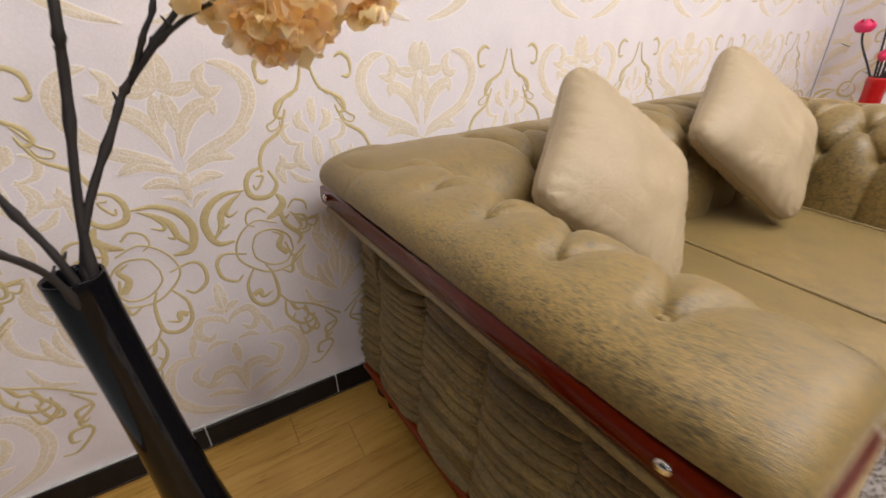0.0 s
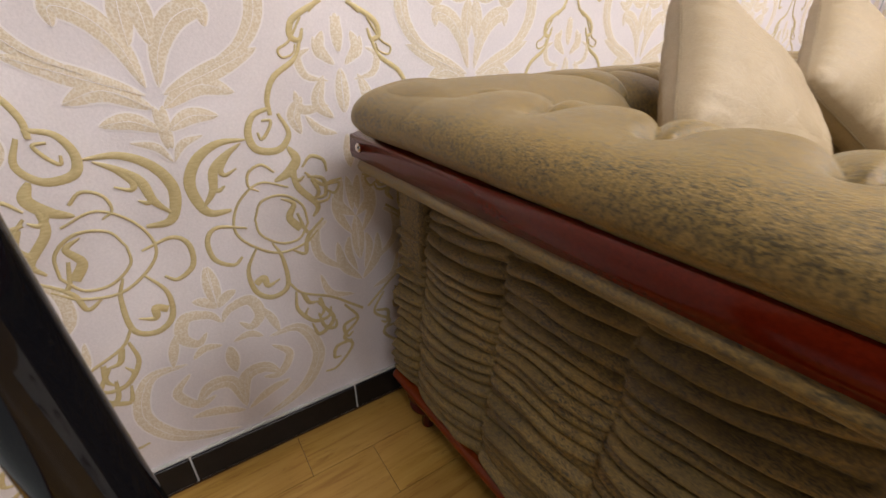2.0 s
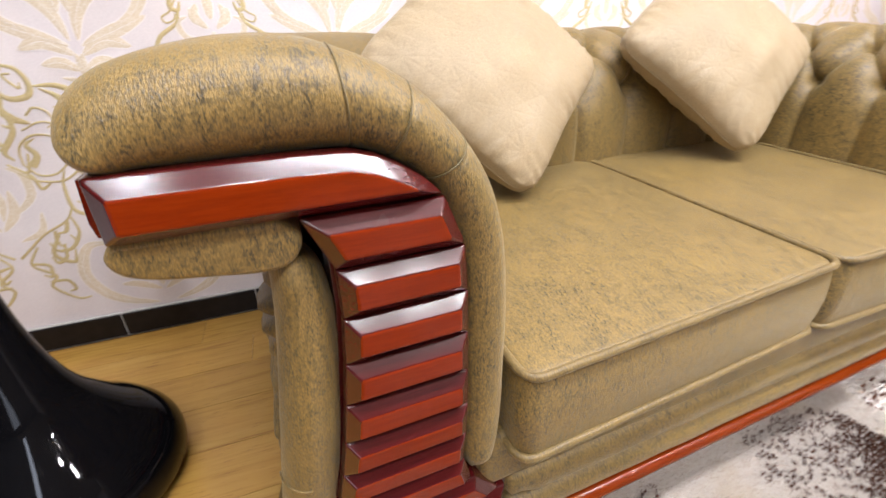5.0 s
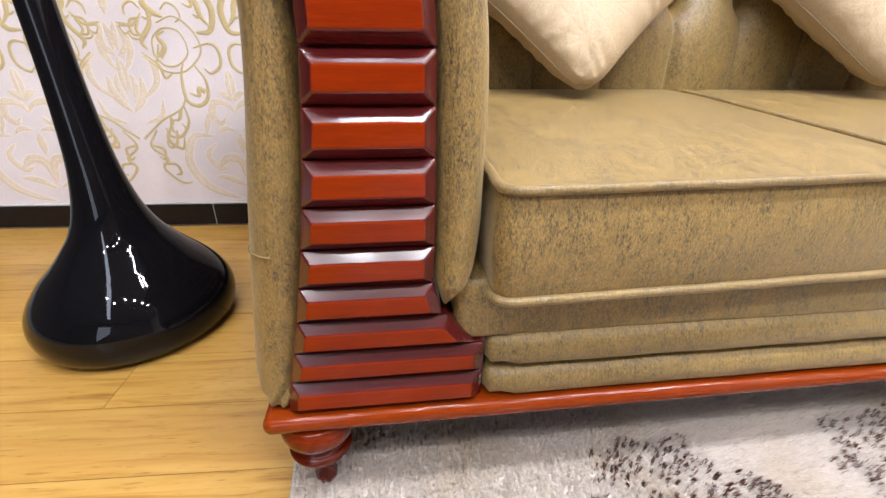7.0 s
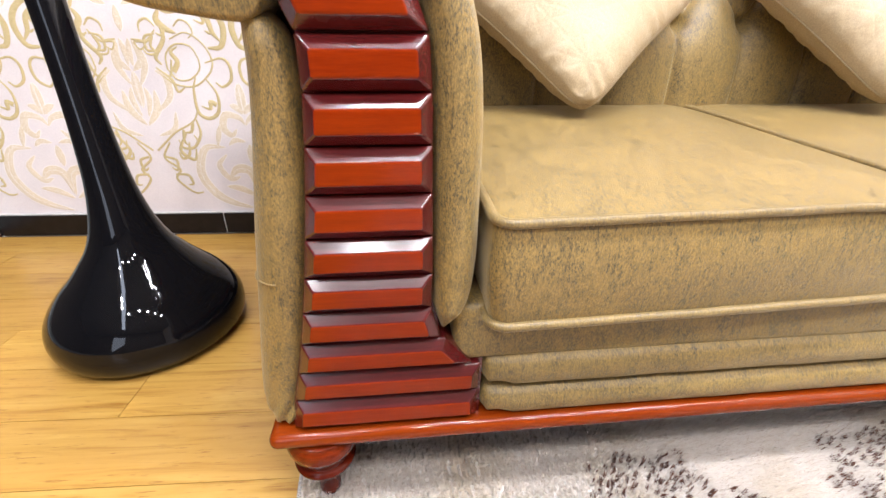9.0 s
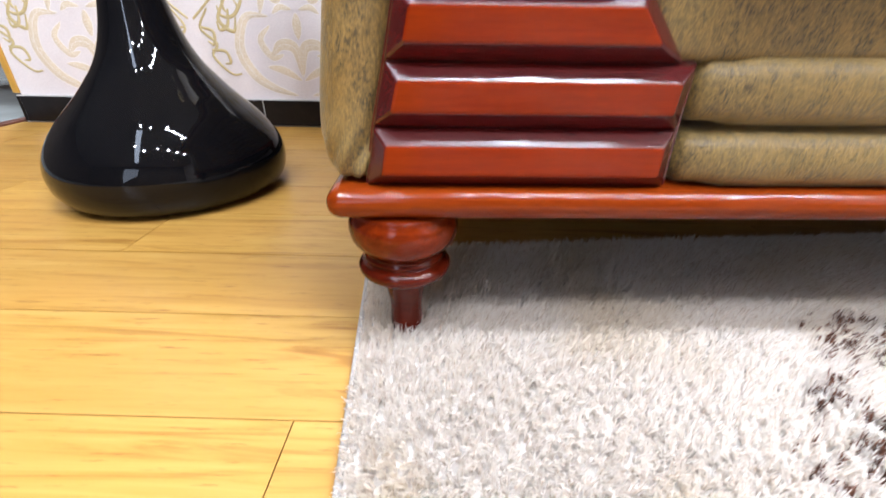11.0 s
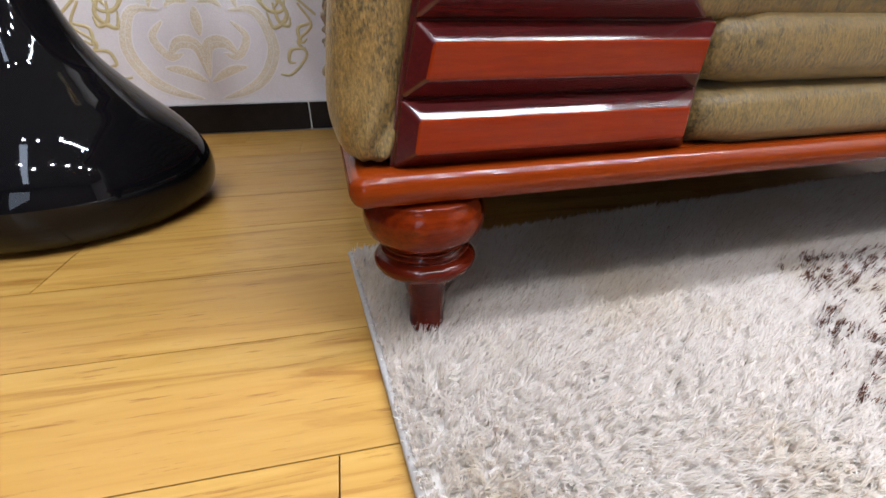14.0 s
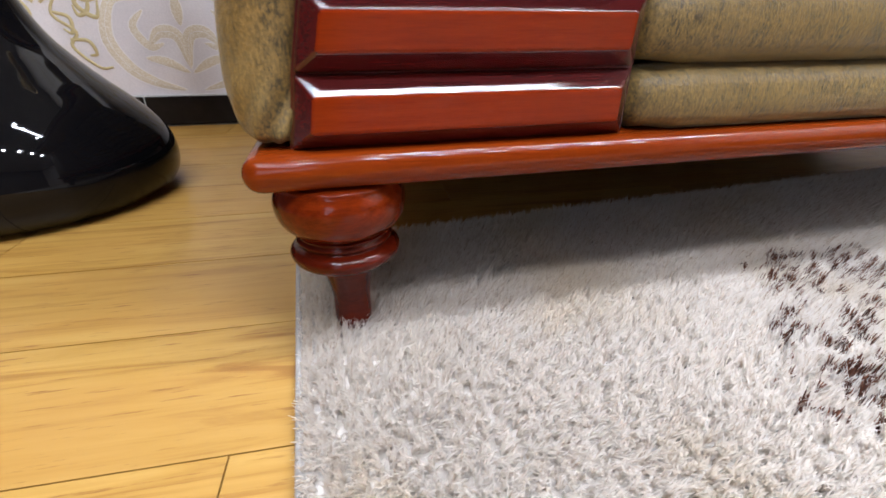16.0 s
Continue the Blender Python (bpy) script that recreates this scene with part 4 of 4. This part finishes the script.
scroll(0.0050, 0.0095, 0.0035, (0.178, 0.628), (0.177, 0.582), (0.209, 0.538), (0.198, 0.516))
scroll(0.0035, 0.0060, 0.0030, (0.197, 0.595), (0.226, 0.586), (0.226, 0.554), (0.196, 0.554))
scroll(0.0030, 0.0050, 0.0025, (0.223, 0.573), (0.255, 0.574), (0.246, 0.555), (0.229, 0.564))
scroll(0.0040, 0.0065, 0.0030, (0.216, 0.509), (0.181, 0.477), (0.172, 0.445), (0.150, 0.457))
scroll(0.0040, 0.0060, 0.0040, (0.235, 0.300), (0.262, 0.253), (0.225, 0.216), (0.242, 0.185), (0.201, 0.141), (0.171, 0.140))
scroll(0.0040, 0.0080, 0.0030, (0.179, 0.328), (0.208, 0.275), (0.173, 0.246), (0.161, 0.281))
HALF, RISE, AXIS = 0.2825, 0.92, -0.42


def ribbon(points, width, steps, flip, verts, faces, lift):
    line = rope([(x, z, 0) for x, z in points], steps)[:, :2]
    t = np.gradient(line, axis=0)
    t /= np.linalg.norm(t, axis=1)[:, None] + 1e-9
    nn = np.stack([-t[:, 1], t[:, 0]], -1)
    u = np.linspace(0, 1, len(line))
    bulge = np.sin(math.pi * u)
    w = 0.5 * (width[0] + (width[2] - width[0]) * u + (width[1] - (width[0] + width[2]) / 2) * (bulge ** 0.7 if width[1] > 0.0148 else bulge))
    k = len(verts)
    for c, d, ww in zip(line, nn, w):
        for off, h in ((-1, 0.0), (0, lift), (1, 0.0)):
            p = c + d * ww * off
            verts.append((p[0] * flip, p[1], h))
    for i in range(len(line) - 1):
        a = k + 3 * i
        for o in (0, 1):
            q = (a + o, a + o + 1, a + o + 4, a + o + 3)
            faces.append(q if flip < 0 else q[::-1])


def relief(strokes, steps, lift):
    verts, faces = [], []
    for flip in (1, -1):
        for points, width in strokes:
            ribbon(points, width, steps, flip, verts, faces, lift)
    return np.array(verts), np.array(faces)


def paper_print(name, wall, strokes, steps, lift, material, lo, hi, first, place, label):
    """Repeats one pattern over a wall from lo to hi along it."""
    v, f = relief(strokes, steps, lift)
    V, F, n = [], [], 0
    k0, k1 = math.floor((lo - first) / (2 * HALF)) - 1, math.ceil((hi - first) / (2 * HALF)) + 1
    for k in range(k0, k1 + 1):
        for r in range(0, 3):
            p = v + np.array((first + 2 * HALF * k, RISE * r, 0))
            ok = (p[:, 0] > lo) & (p[:, 0] < hi) & (p[:, 1] > 0.078)
            keep = ok[f].all(1)
            V.append(p)
            F.append(f[keep] + n)
            n += len(p)
    V, F = np.concatenate(V), np.concatenate(F)
    used, inv = np.unique(F, return_inverse=True)
    me = bpy.data.meshes.new(name)
    me.from_pydata(place(V[used]).tolist(), [], inv.reshape(-1, 4).tolist())
    me.shade_smooth()
    me.materials.append(material)
    ob = new(name, me)
    ob.parent = wall
    return tagged(ob, label, "", "", "stuff")


north = lambda p: np.stack([p[:, 0], WY - 0.0006 - p[:, 2], p[:, 1]], -1)
east = lambda p: np.stack([EX - 0.0006 - p[:, 2], p[:, 0] * -1, p[:, 1]], -1)
RIM = plain("white embossed outline", (0.84, 0.79, 0.78), 0.45, spread=0.03)
RIMS = [(p, tuple(w + 0.0035 for w in ws)) for p, ws in LEAVES]
paper_print("leaf_outline", wall_north, RIMS, 6, 0.0004, RIM, SX + 0.02, EX - 0.01, AXIS, north, "white embossed leaf outlines")
paper_print("leaf_print", wall_north, LEAVES, 6, 0.0011, STIPPLE, SX + 0.02, EX - 0.01, AXIS, north, "pale stippled damask leaves")
VEINS = [(p, (0.0008, 0.0028, 0.0008)) for p, ws in LEAVES if ws[1] > 0.024]
paper_print("leaf_vein", wall_north, VEINS, 6, 0.0018, RIM, SX + 0.02, EX - 0.01, AXIS, north, "white embossed leaf veins")
paper_print("scroll_print", wall_north, SCROLLS, 6, 0.0021, GOLD, SX + 0.02, EX - 0.01, AXIS, north, "embossed gold scrolls")
paper_print("leaf_print", wall_east, LEAVES, 5, 0.0011, STIPPLE, -WY + 0.01, 1.6, -0.42, east, "pale stippled damask leaves")
paper_print("scroll_print", wall_east, SCROLLS, 5, 0.0013, GOLD, -WY + 0.01, 1.6, -0.42, east, "embossed gold scrolls")
# Thin grey strip added to draw the line where the walls meet.
structure("trim_corner", block(EX - 0.006, EX - 0.001, WY - 0.006, WY - 0.001, 0.075, 2.7), plain("grey corner line", (0.4, 0.4, 0.42), 0.5), "thin grey strip marking the line of the wall corner", "trim")

# ---------------------------------------------------------------- things further off
second = copy_thing(sofa, Matrix.Translation((1.582, -0.13, 0)) @ pose(0, 0, 0, 0, 0, -90) @ Matrix.Translation((CX, 0.45, 0)))
third = copy_thing(sofa, Matrix.Translation((-1.945, 1.434, 0)) @ Matrix.Translation((CX, 0.45, 0)))
for s2 in (sofa, second, third):
    tagged(s2, group="matching sofas")
second["label"] = "matching olive velvet sofa standing along the side wall"
third["label"] = "matching olive velvet sofa on the grey tiles"

RED_GLAZE = plain("red lacquer vase", (0.45, 0.012, 0.012), 0.2, spread=0.15)
STEM = plain("dark stem", (0.013, 0.010, 0.009), 0.6, spread=0.4, relief=0.001)
PINK = plain("pink petals", (0.75, 0.03, 0.12), 0.5, spread=0.35, scale=30)
LEAF = plain("green leaf", (0.05, 0.09, 0.03), 0.5)


def petal_rows(r, h, a0, spread, closing):
    rows = []
    for v in np.linspace(0, 1, 6):
        row = []
        for u in np.linspace(-1, 1, 6):
            rad = r * (0.25 + math.sin(math.pi * (0.15 + 0.75 * v)) * closing)
            a = a0 + u * spread * (math.sin(math.pi * min(1, 0.12 + v * 0.88)) + 0.05)
            row.append((rad * math.cos(a), rad * math.sin(a), h * v))
        rows.append(row)
    return np.array(rows)


rv = hub("flower_vase", "slim red vase with pink artificial flowers in the corner", "vase", (2.30, 0.69, 0))
lathe("vessel", rope([(0.0, 0.002), (0.05, 0.002), (0.055, 0.03), (0.05, 0.2), (0.042, 0.45), (0.038, 0.65), (0.042, 0.745), (0.037, 0.743), (0.03, 0.6), (0.0, 0.55)], 5), RED_GLAZE, rv, sides=40, label="red lacquered vessel")
for dx, dy, top in ((-0.01, 0.115, 0.945), (0.0, -0.03, 0.90), (0.005, 0.0, 0.83), (0.01, -0.06, 1.02), (-0.01, 0.03, 1.10), (0.0, 0.07, 1.18)):
    line = rope([(0, 0, 0.62), (dx * 0.3, dy * 0.25, 0.75), (dx * 0.8 + 0.01, dy * 0.9, top - 0.06), (dx, dy, top)], 6)
    st = tube("stem", line, 0.0045, STEM, rv, sides=8)
    for k in range(5):
        sheet("petal", petal_rows(0.032, 0.055, k * 1.256 + dy * 9, 0.75, 0.95) + np.array((dx, dy, top - 0.01)), PINK, st)
    sheet("leaf", np.array([[(dx + u * 0.014 * math.sin(math.pi * v), dy + 0.02 + v * 0.05, top - 0.07 + v * 0.02) for u in (-1, 0, 1)] for v in np.linspace(0, 1, 7)]), LEAF, st)

# twigs and blossom in the black vase
PEACH, nt, b = surface("peach petals", 0.6)
tc = nt.nodes.new("ShaderNodeNewGeometry")
pc = ramp(nt, tc.outputs["Random Per Island"], [(0.0, (0.99, 0.74, 0.38)), (0.4, (0.99, 0.89, 0.58)), (0.75, (0.99, 0.82, 0.66)), (1.0, (0.99, 0.95, 0.86))])
thin = nt.nodes.new("ShaderNodeBsdfTranslucent")
both = nt.nodes.new("ShaderNodeMixShader")
both.inputs[0].default_value = 0.75
nt.links.new(pc, thin.inputs["Color"])
nt.links.new(b.outputs[0], both.inputs[1])
nt.links.new(thin.outputs[0], both.inputs[2])
nt.links.new(both.outputs[0], nt.nodes["Material Output"].inputs["Surface"])
nt.links.new(pc, b.inputs["Base Color"])


def blossom(name, centre, rx, rz, count, seed, parent):
    rg = np.random.RandomState(seed)
    V, F = [], []
    for _ in range(count):
        d = rg.normal(size=3)
        d /= np.linalg.norm(d)
        rad = rg.uniform(0.55, 1.0)
        c = np.array(centre) + d * np.array((rx, rx * 0.8, rz)) * rad
        n1 = d + rg.normal(size=3) * 0.7
        n1 /= np.linalg.norm(n1)
        a = np.cross(n1, rg.normal(size=3))
        a /= np.linalg.norm(a)
        e = np.cross(n1, a)
        size = rg.uniform(0.010, 0.018)
        k = len(V)
        for i in range(4):
            for j in range(4):
                u, v = (i / 1.5 - 1), (j / 1.5 - 1)
                ru = 1 - 0.22 * (u * u * v * v) * 2
                V.append(c + size * ru * (a * u + e * v) + n1 * size * (0.5 * (u * u + v * v) + 0.18 * math.sin(5 * u + 3 * v + k)))
        for i in range(3):
            for j in range(3):
                F.append((k + 4 * i + j, k + 4 * i + j + 1, k + 4 * i + j + 5, k + 4 * i + j + 4))
    me = bpy.data.meshes.new(name)
    me.from_pydata([tuple(v) for v in V], [], F)
    me.shade_smooth()
    me.materials.append(PEACH)
    ob = new(name, me)
    ob.parent = parent
    return tagged(ob, "cluster of peach silk petals")


spray = hub("twig_spray", "dark twigs with peach silk blossom standing in the black vase", "artificial flowers", (VX, VY, 0.60))


def twig(points, r0, r1, seed, parent):
    low = lambda z: min(1.0, max(0.0, (1.0 - z) / 0.2))
    p = rope([(x - 0.003 - 0.004 * low(z) - VX, y + 0.022 * low(z) - VY, z - 0.60) for x, y, z in points], 8)
    rg = random.Random(seed)
    r = np.linspace(r0, r1, len(p)) * np.array([1 + (0.35 if i % 7 == 0 else 0) + rg.uniform(-0.1, 0.1) for i in range(len(p))])
    ob = tube("twig", p, r, STEM, parent, sides=8)
    for i in range(9, len(p) - 3, 9):
        q = p[i] + np.array((rg.uniform(-1, 1), rg.uniform(-1, 1), 1.4)) * 0.008
        tube("bud", np.array([p[i], (p[i] + q) / 2, q]), np.array((0.0022, 0.0018, 0.001)), STEM, ob, sides=6)
    return ob


twig([(-0.520, 0.485, 0.62), (-0.517, 0.50, 0.775), (-0.452, 0.53, 0.906), (-0.424, 0.535, 0.948), (-0.36, 0.53, 1.016), (-0.30, 0.52, 1.07)], 0.0048, 0.003, 1, spray)
twig([(-0.424, 0.535, 0.948), (-0.405, 0.53, 0.985), (-0.387, 0.53, 1.02), (-0.37, 0.54, 1.12)], 0.003, 0.0022, 2, spray)
twig([(-0.430, 0.535, 0.940), (-0.385, 0.52, 0.985), (-0.327, 0.51, 1.018), (-0.26, 0.50, 1.035)], 0.0028, 0.002, 3, spray)
twig([(-0.522, 0.48, 0.62), (-0.512, 0.50, 0.785), (-0.480, 0.53, 0.944), (-0.465, 0.53, 1.016), (-0.43, 0.55, 1.20)], 0.0052, 0.004, 4, spray)
twig([(-0.524, 0.475, 0.62), (-0.530, 0.48, 0.765), (-0.556, 0.49, 0.86), (-0.585, 0.50, 1.0), (-0.60, 0.50, 1.15)], 0.0045, 0.003, 5, spray)
twig([(-0.526, 0.472, 0.62), (-0.536, 0.465, 0.760), (-0.575, 0.44, 0.835), (-0.64, 0.40, 0.95)], 0.0042, 0.003, 6, spray)
for i, (cx, cy, cz, rx, rz) in enumerate(((-0.30, 0.52, 1.035, 0.060, 0.042), (-0.215, 0.50, 1.035, 0.065, 0.05), (-0.26, 0.51, 1.0, 0.055, 0.04), (-0.17, 0.50, 1.03, 0.035, 0.035), (-0.37, 0.55, 1.14, 0.07, 0.05), (-0.43, 0.55, 1.22, 0.07, 0.05))):
    blossom("blossom", (cx - 0.02 - VX, cy - VY, cz - 0.60), rx, rz, 66, 20 + i, spray)

# ---------------------------------------------------------------- rug
RUG_BASE = plain("rug backing", (0.72, 0.68, 0.64), 0.9, spread=0.2, scale=120)
BINDING = plain("grey rug binding", (0.42, 0.40, 0.38), 0.85, spread=0.15, scale=300, relief=0.001)


def pile(name, stops, rough):
    m, nt, b = surface(name, rough)
    geo = nt.nodes.new("ShaderNodeNewGeometry")
    c = ramp(nt, geo.outputs["Random Per Island"], stops)
    if "cream" in name:
        c = blend(nt, ramp(nt, noise_of(nt, 5.5, detail=3, rough=0.5), [(0.54, (0, 0, 0)), (0.74, (0.45, 0.45, 0.45))]), c, (0.80, 0.69, 0.50))
    nt.links.new(c, b.inputs["Base Color"])
    b.inputs["Sheen Weight"].default_value = 0.2
    thin = nt.nodes.new("ShaderNodeBsdfTranslucent")
    nt.links.new(c, thin.inputs["Color"])
    both = nt.nodes.new("ShaderNodeMixShader")
    both.inputs[0].default_value = 0.56
    nt.links.new(b.outputs[0], both.inputs[1])
    nt.links.new(thin.outputs[0], both.inputs[2])
    nt.links.new(both.outputs[0], nt.nodes["Material Output"].inputs["Surface"])
    return m


CREAM = pile("cream rug pile", [(0.0, (0.55, 0.46, 0.38)), (0.08, (0.80, 0.73, 0.66)), (0.22, (0.93, 0.885, 0.835)), (0.7, (0.97, 0.94, 0.90)), (1.0, (0.98, 0.96, 0.94))], 0.6)
BROWN = pile("brown rug pile", [(0.0, (0.06, 0.022, 0.014)), (0.6, (0.17, 0.064, 0.035)), (1.0, (0.31, 0.135, 0.075))], 0.7)
GLINT = plain("silver thread", (0.93, 0.92, 0.9), 0.35, spread=0.05)
RUG = Matrix.Translation((-0.108, 0.205, 0)) @ pose(0, 0, 0, 0, 0, 5.9)
rug = hub("rug", "shaggy cream rug with speckled brown patches under the sofa", "rug", (0, 0, 0))
rug.matrix_world = RUG
RW, RD = 1.88, 2.3
part("backing", block(0.004, RW, -RD, -0.004, 0.0005, 0.006, 0.002), RUG_BASE, rug, "woven rug backing")
part("binding", block(0.0, 0.006, -RD, 0.0, 0.0008, 0.0085, 0.0026), BINDING, rug, "pale grey sewn rug edge")
# brown patches: middle, radii, and the way in which the brown gets denser
PATCHES = [((0.43, -0.125), (0.175, 0.185), (0.75, -0.66)), ((0.84, -0.02), (0.15, 0.125), (0.8, -0.6)), ((0.86, -0.27), (0.16, 0.10), (0.7, -0.7)), ((1.14, -0.05), (0.10, 0.14), (0.8, -0.5)),
           ((1.15, -0.30), (0.12, 0.09), (0.6, -0.8)), ((1.60, 0.03), (0.15, 0.07), (1.0, 0.0)), ((0.55, -0.45), (0.16, 0.12), (0.7, -0.7)), ((1.45, -0.25), (0.14, 0.12), (0.7, -0.7)),
           ((0.10, -0.62), (0.16, 0.14), (0.7, -0.7)), ((1.0, -0.6), (0.18, 0.14), (0.7, -0.7)), ((1.5, -0.65), (0.16, 0.15), (0.7, -0.7)), ((0.5, -0.95), (0.18, 0.15), (0.7, -0.7)),
           ((1.2, -1.1), (0.2, 0.15), (0.7, -0.7)), ((0.1, -1.3), (0.18, 0.16), (0.7, -0.7)), ((0.8, -1.5), (0.18, 0.16), (0.7, -0.7))]


def shag(name, x0, x1, y0, y1, count, width, length, seed, skip=None):
    """Tufts of pile between the given sides (in the rug's own frame), each a bent, tapering blade."""
    rg = np.random.RandomState(seed)
    px, py = rg.uniform(x0, x1, count), rg.uniform(y0, y1, count)
    if skip is not None:
        keep = ~((px > skip[0]) & (px < skip[1]) & (py > skip[2]) & (py < skip[3]))
        px, py = px[keep], py[keep]
    clump = 0.0072
    gx, gy = np.floor(px / clump), np.floor(py / clump)
    hx = np.abs(np.sin(gx * 12.9898 + gy * 78.233) * 43758.5453) % 1
    hy = np.abs(np.sin(gx * 39.346 + gy * 11.135) * 24634.6345) % 1
    px += ((gx + 0.25 + 0.5 * hx) * clump - px) * 0.4
    py += ((gy + 0.25 + 0.5 * hy) * clump - py) * 0.4
    px, py = np.maximum(px, x0 + rg.uniform(0, 0.008, len(px))), np.minimum(py, -0.004)
    n = len(px)
    ca, sa = math.cos(radians(5.9)), math.sin(radians(5.9))
    wx, wy = -0.108 + px * ca - py * sa, 0.205 + px * sa + py * ca
    kind = np.zeros(n, int)
    cell = 0.0118
    jx, jy = wx + 0.004 * np.sin(wy * 310), wy + 0.004 * np.sin(wx * 270)
    ix, iy = np.floor(jx / cell), np.floor(jy / cell)
    lot = np.abs(np.sin(ix * 127.1 + iy * 311.7) * 43758.5453) % 1
    off = np.hypot(jx / cell - ix - 0.5, jy / cell - iy - 0.5)
    for (cx, cy), (rx, ry), (dx, dy) in PATCHES:
        u, v = (wx - cx) / rx, (wy - cy) / ry
        wob = 0.12 * np.sin(wx * 60 + 3 * np.sin(wy * 45)) + 0.1 * np.sin(wy * 75)
        dense = 0.54 + 0.85 * np.clip((u * dx + v * dy) * 0.8 + 0.1, 0, 1)
        kind[(u * u + v * v + wob < 1) & (lot < dense) & (off < 0.12 + 0.36 * dense)] = 1
    kind[(kind == 0) & (rg.uniform(size=n) < 0.004)] = 2
    ang = -1.9 + 0.9 * (hx - 0.5) + rg.normal(0, 0.3, n) + 0.5 * np.sin(wx * 9 + 2) + 0.4 * np.sin(wy * 11)
    tilt = np.clip(0.42 + 0.34 * hy + rg.normal(0, 0.13, n), 0.1, 1.1)
    tilt = np.where(kind == 1, tilt * 0.5, tilt)
    L = length * rg.uniform(0.7, 1.2, n) * np.where(kind == 1, 0.92, 1.0)
    edge = np.minimum(np.minimum(px, 0.6), -py)
    L *= np.clip(edge / 0.02, 0.7, 1)
    W = width * rg.uniform(0.6, 1.3, n) * np.where(kind == 1, 1.3, np.where(kind == 2, 0.28, 1.0))
    dx, dy = np.cos(ang), np.sin(ang)
    face = rg.uniform(0, math.pi, n)
    fx, fy = np.cos(face) * W / 2, np.sin(face) * W / 2
    base = np.stack([px, py, np.full(n, 0.004)], -1)
    m1 = base + np.stack([dx * L * 0.34 * tilt, dy * L * 0.34 * tilt, L * 0.56 * (1.05 - 0.4 * tilt)], -1)
    tip = base + np.stack([dx * L * 0.75 * tilt, dy * L * 0.75 * tilt, L * (1.05 - 0.4 * tilt)], -1)
    side = np.stack([fx, fy, np.zeros(n)], -1)
    V = np.stack([base - side, base + side, m1 - side * 0.95, m1 + side * 0.95, tip - side * 0.3, tip + side * 0.3], 1).reshape(-1, 3)
    k = np.arange(n)[:, None] * 6
    F = np.concatenate([k + np.array([[0, 1, 3, 2]]), k + np.array([[2, 3, 5, 4]])], 1).reshape(-1, 4)
    me = bpy.data.meshes.new(name)
    me.vertices.add(len(V))
    me.vertices.foreach_set("co", V.ravel())
    me.loops.add(len(F) * 4)
    me.loops.foreach_set("vertex_index", F.ravel().astype(np.int32))
    me.polygons.add(len(F))
    me.polygons.foreach_set("loop_start", np.arange(0, len(F) * 4, 4, dtype=np.int32))
    me.polygons.foreach_set("material_index", np.repeat(kind, 2).astype(np.int32))
    me.update(calc_edges=True)
    for m in (CREAM, BROWN, GLINT):
        me.materials.append(m)
    ob = new(name, me)
    ob.parent = rug
    return tagged(ob, "long cream and brown pile", "", "", "stuff")


shag("shag", 0.003, 1.15, -0.62, -0.004, 540000, 0.0011, 0.0215, 3)
shag("shag_outer", 0.006, RW - 0.005, -RD, -0.004, 120000, 0.0048, 0.020, 4, (0.006, 1.15, -0.62, 0.0))

# ---------------------------------------------------------------- oak planks
PW = 0.131
joints = random.Random(12)
plank_mesh = {}
row = 0
y = -0.069 - PW * 27
GAP = 0.0006
while y < WY - 0.016:
    y1 = min(y + PW, WY - 0.0155)
    start = {26: -0.119, 29: -0.435 - 0.9, 27: 0.35, 28: 0.2, 33: -0.205}.get(row, joints.uniform(-0.9, 0.0))
    x = start - 0.9 * math.ceil((start - SX) / 0.9)
    while x < EX:
        xa, xb = max(x, SX), min(x + 0.9, EX - 0.001)
        if xb - xa > 0.01:
            key = (round(xb - xa, 4), round(y1 - y, 4))
            if key not in plank_mesh:
                bm = block(-key[0] / 2 + GAP, key[0] / 2 - GAP, -key[1] / 2 + GAP, key[1] / 2 - GAP, -0.003, 0.0)
                me = bpy.data.meshes.new("plank")
                bm.to_mesh(me)
                bm.free()
                me.materials.append(OAK)
                plank_mesh[key] = me
            o = new("plank", plank_mesh[key])
            o.location = ((xa + xb) / 2, (y + y1) / 2, 0)
            o.parent = floor
        x += 0.9
    y = y1
    row += 1
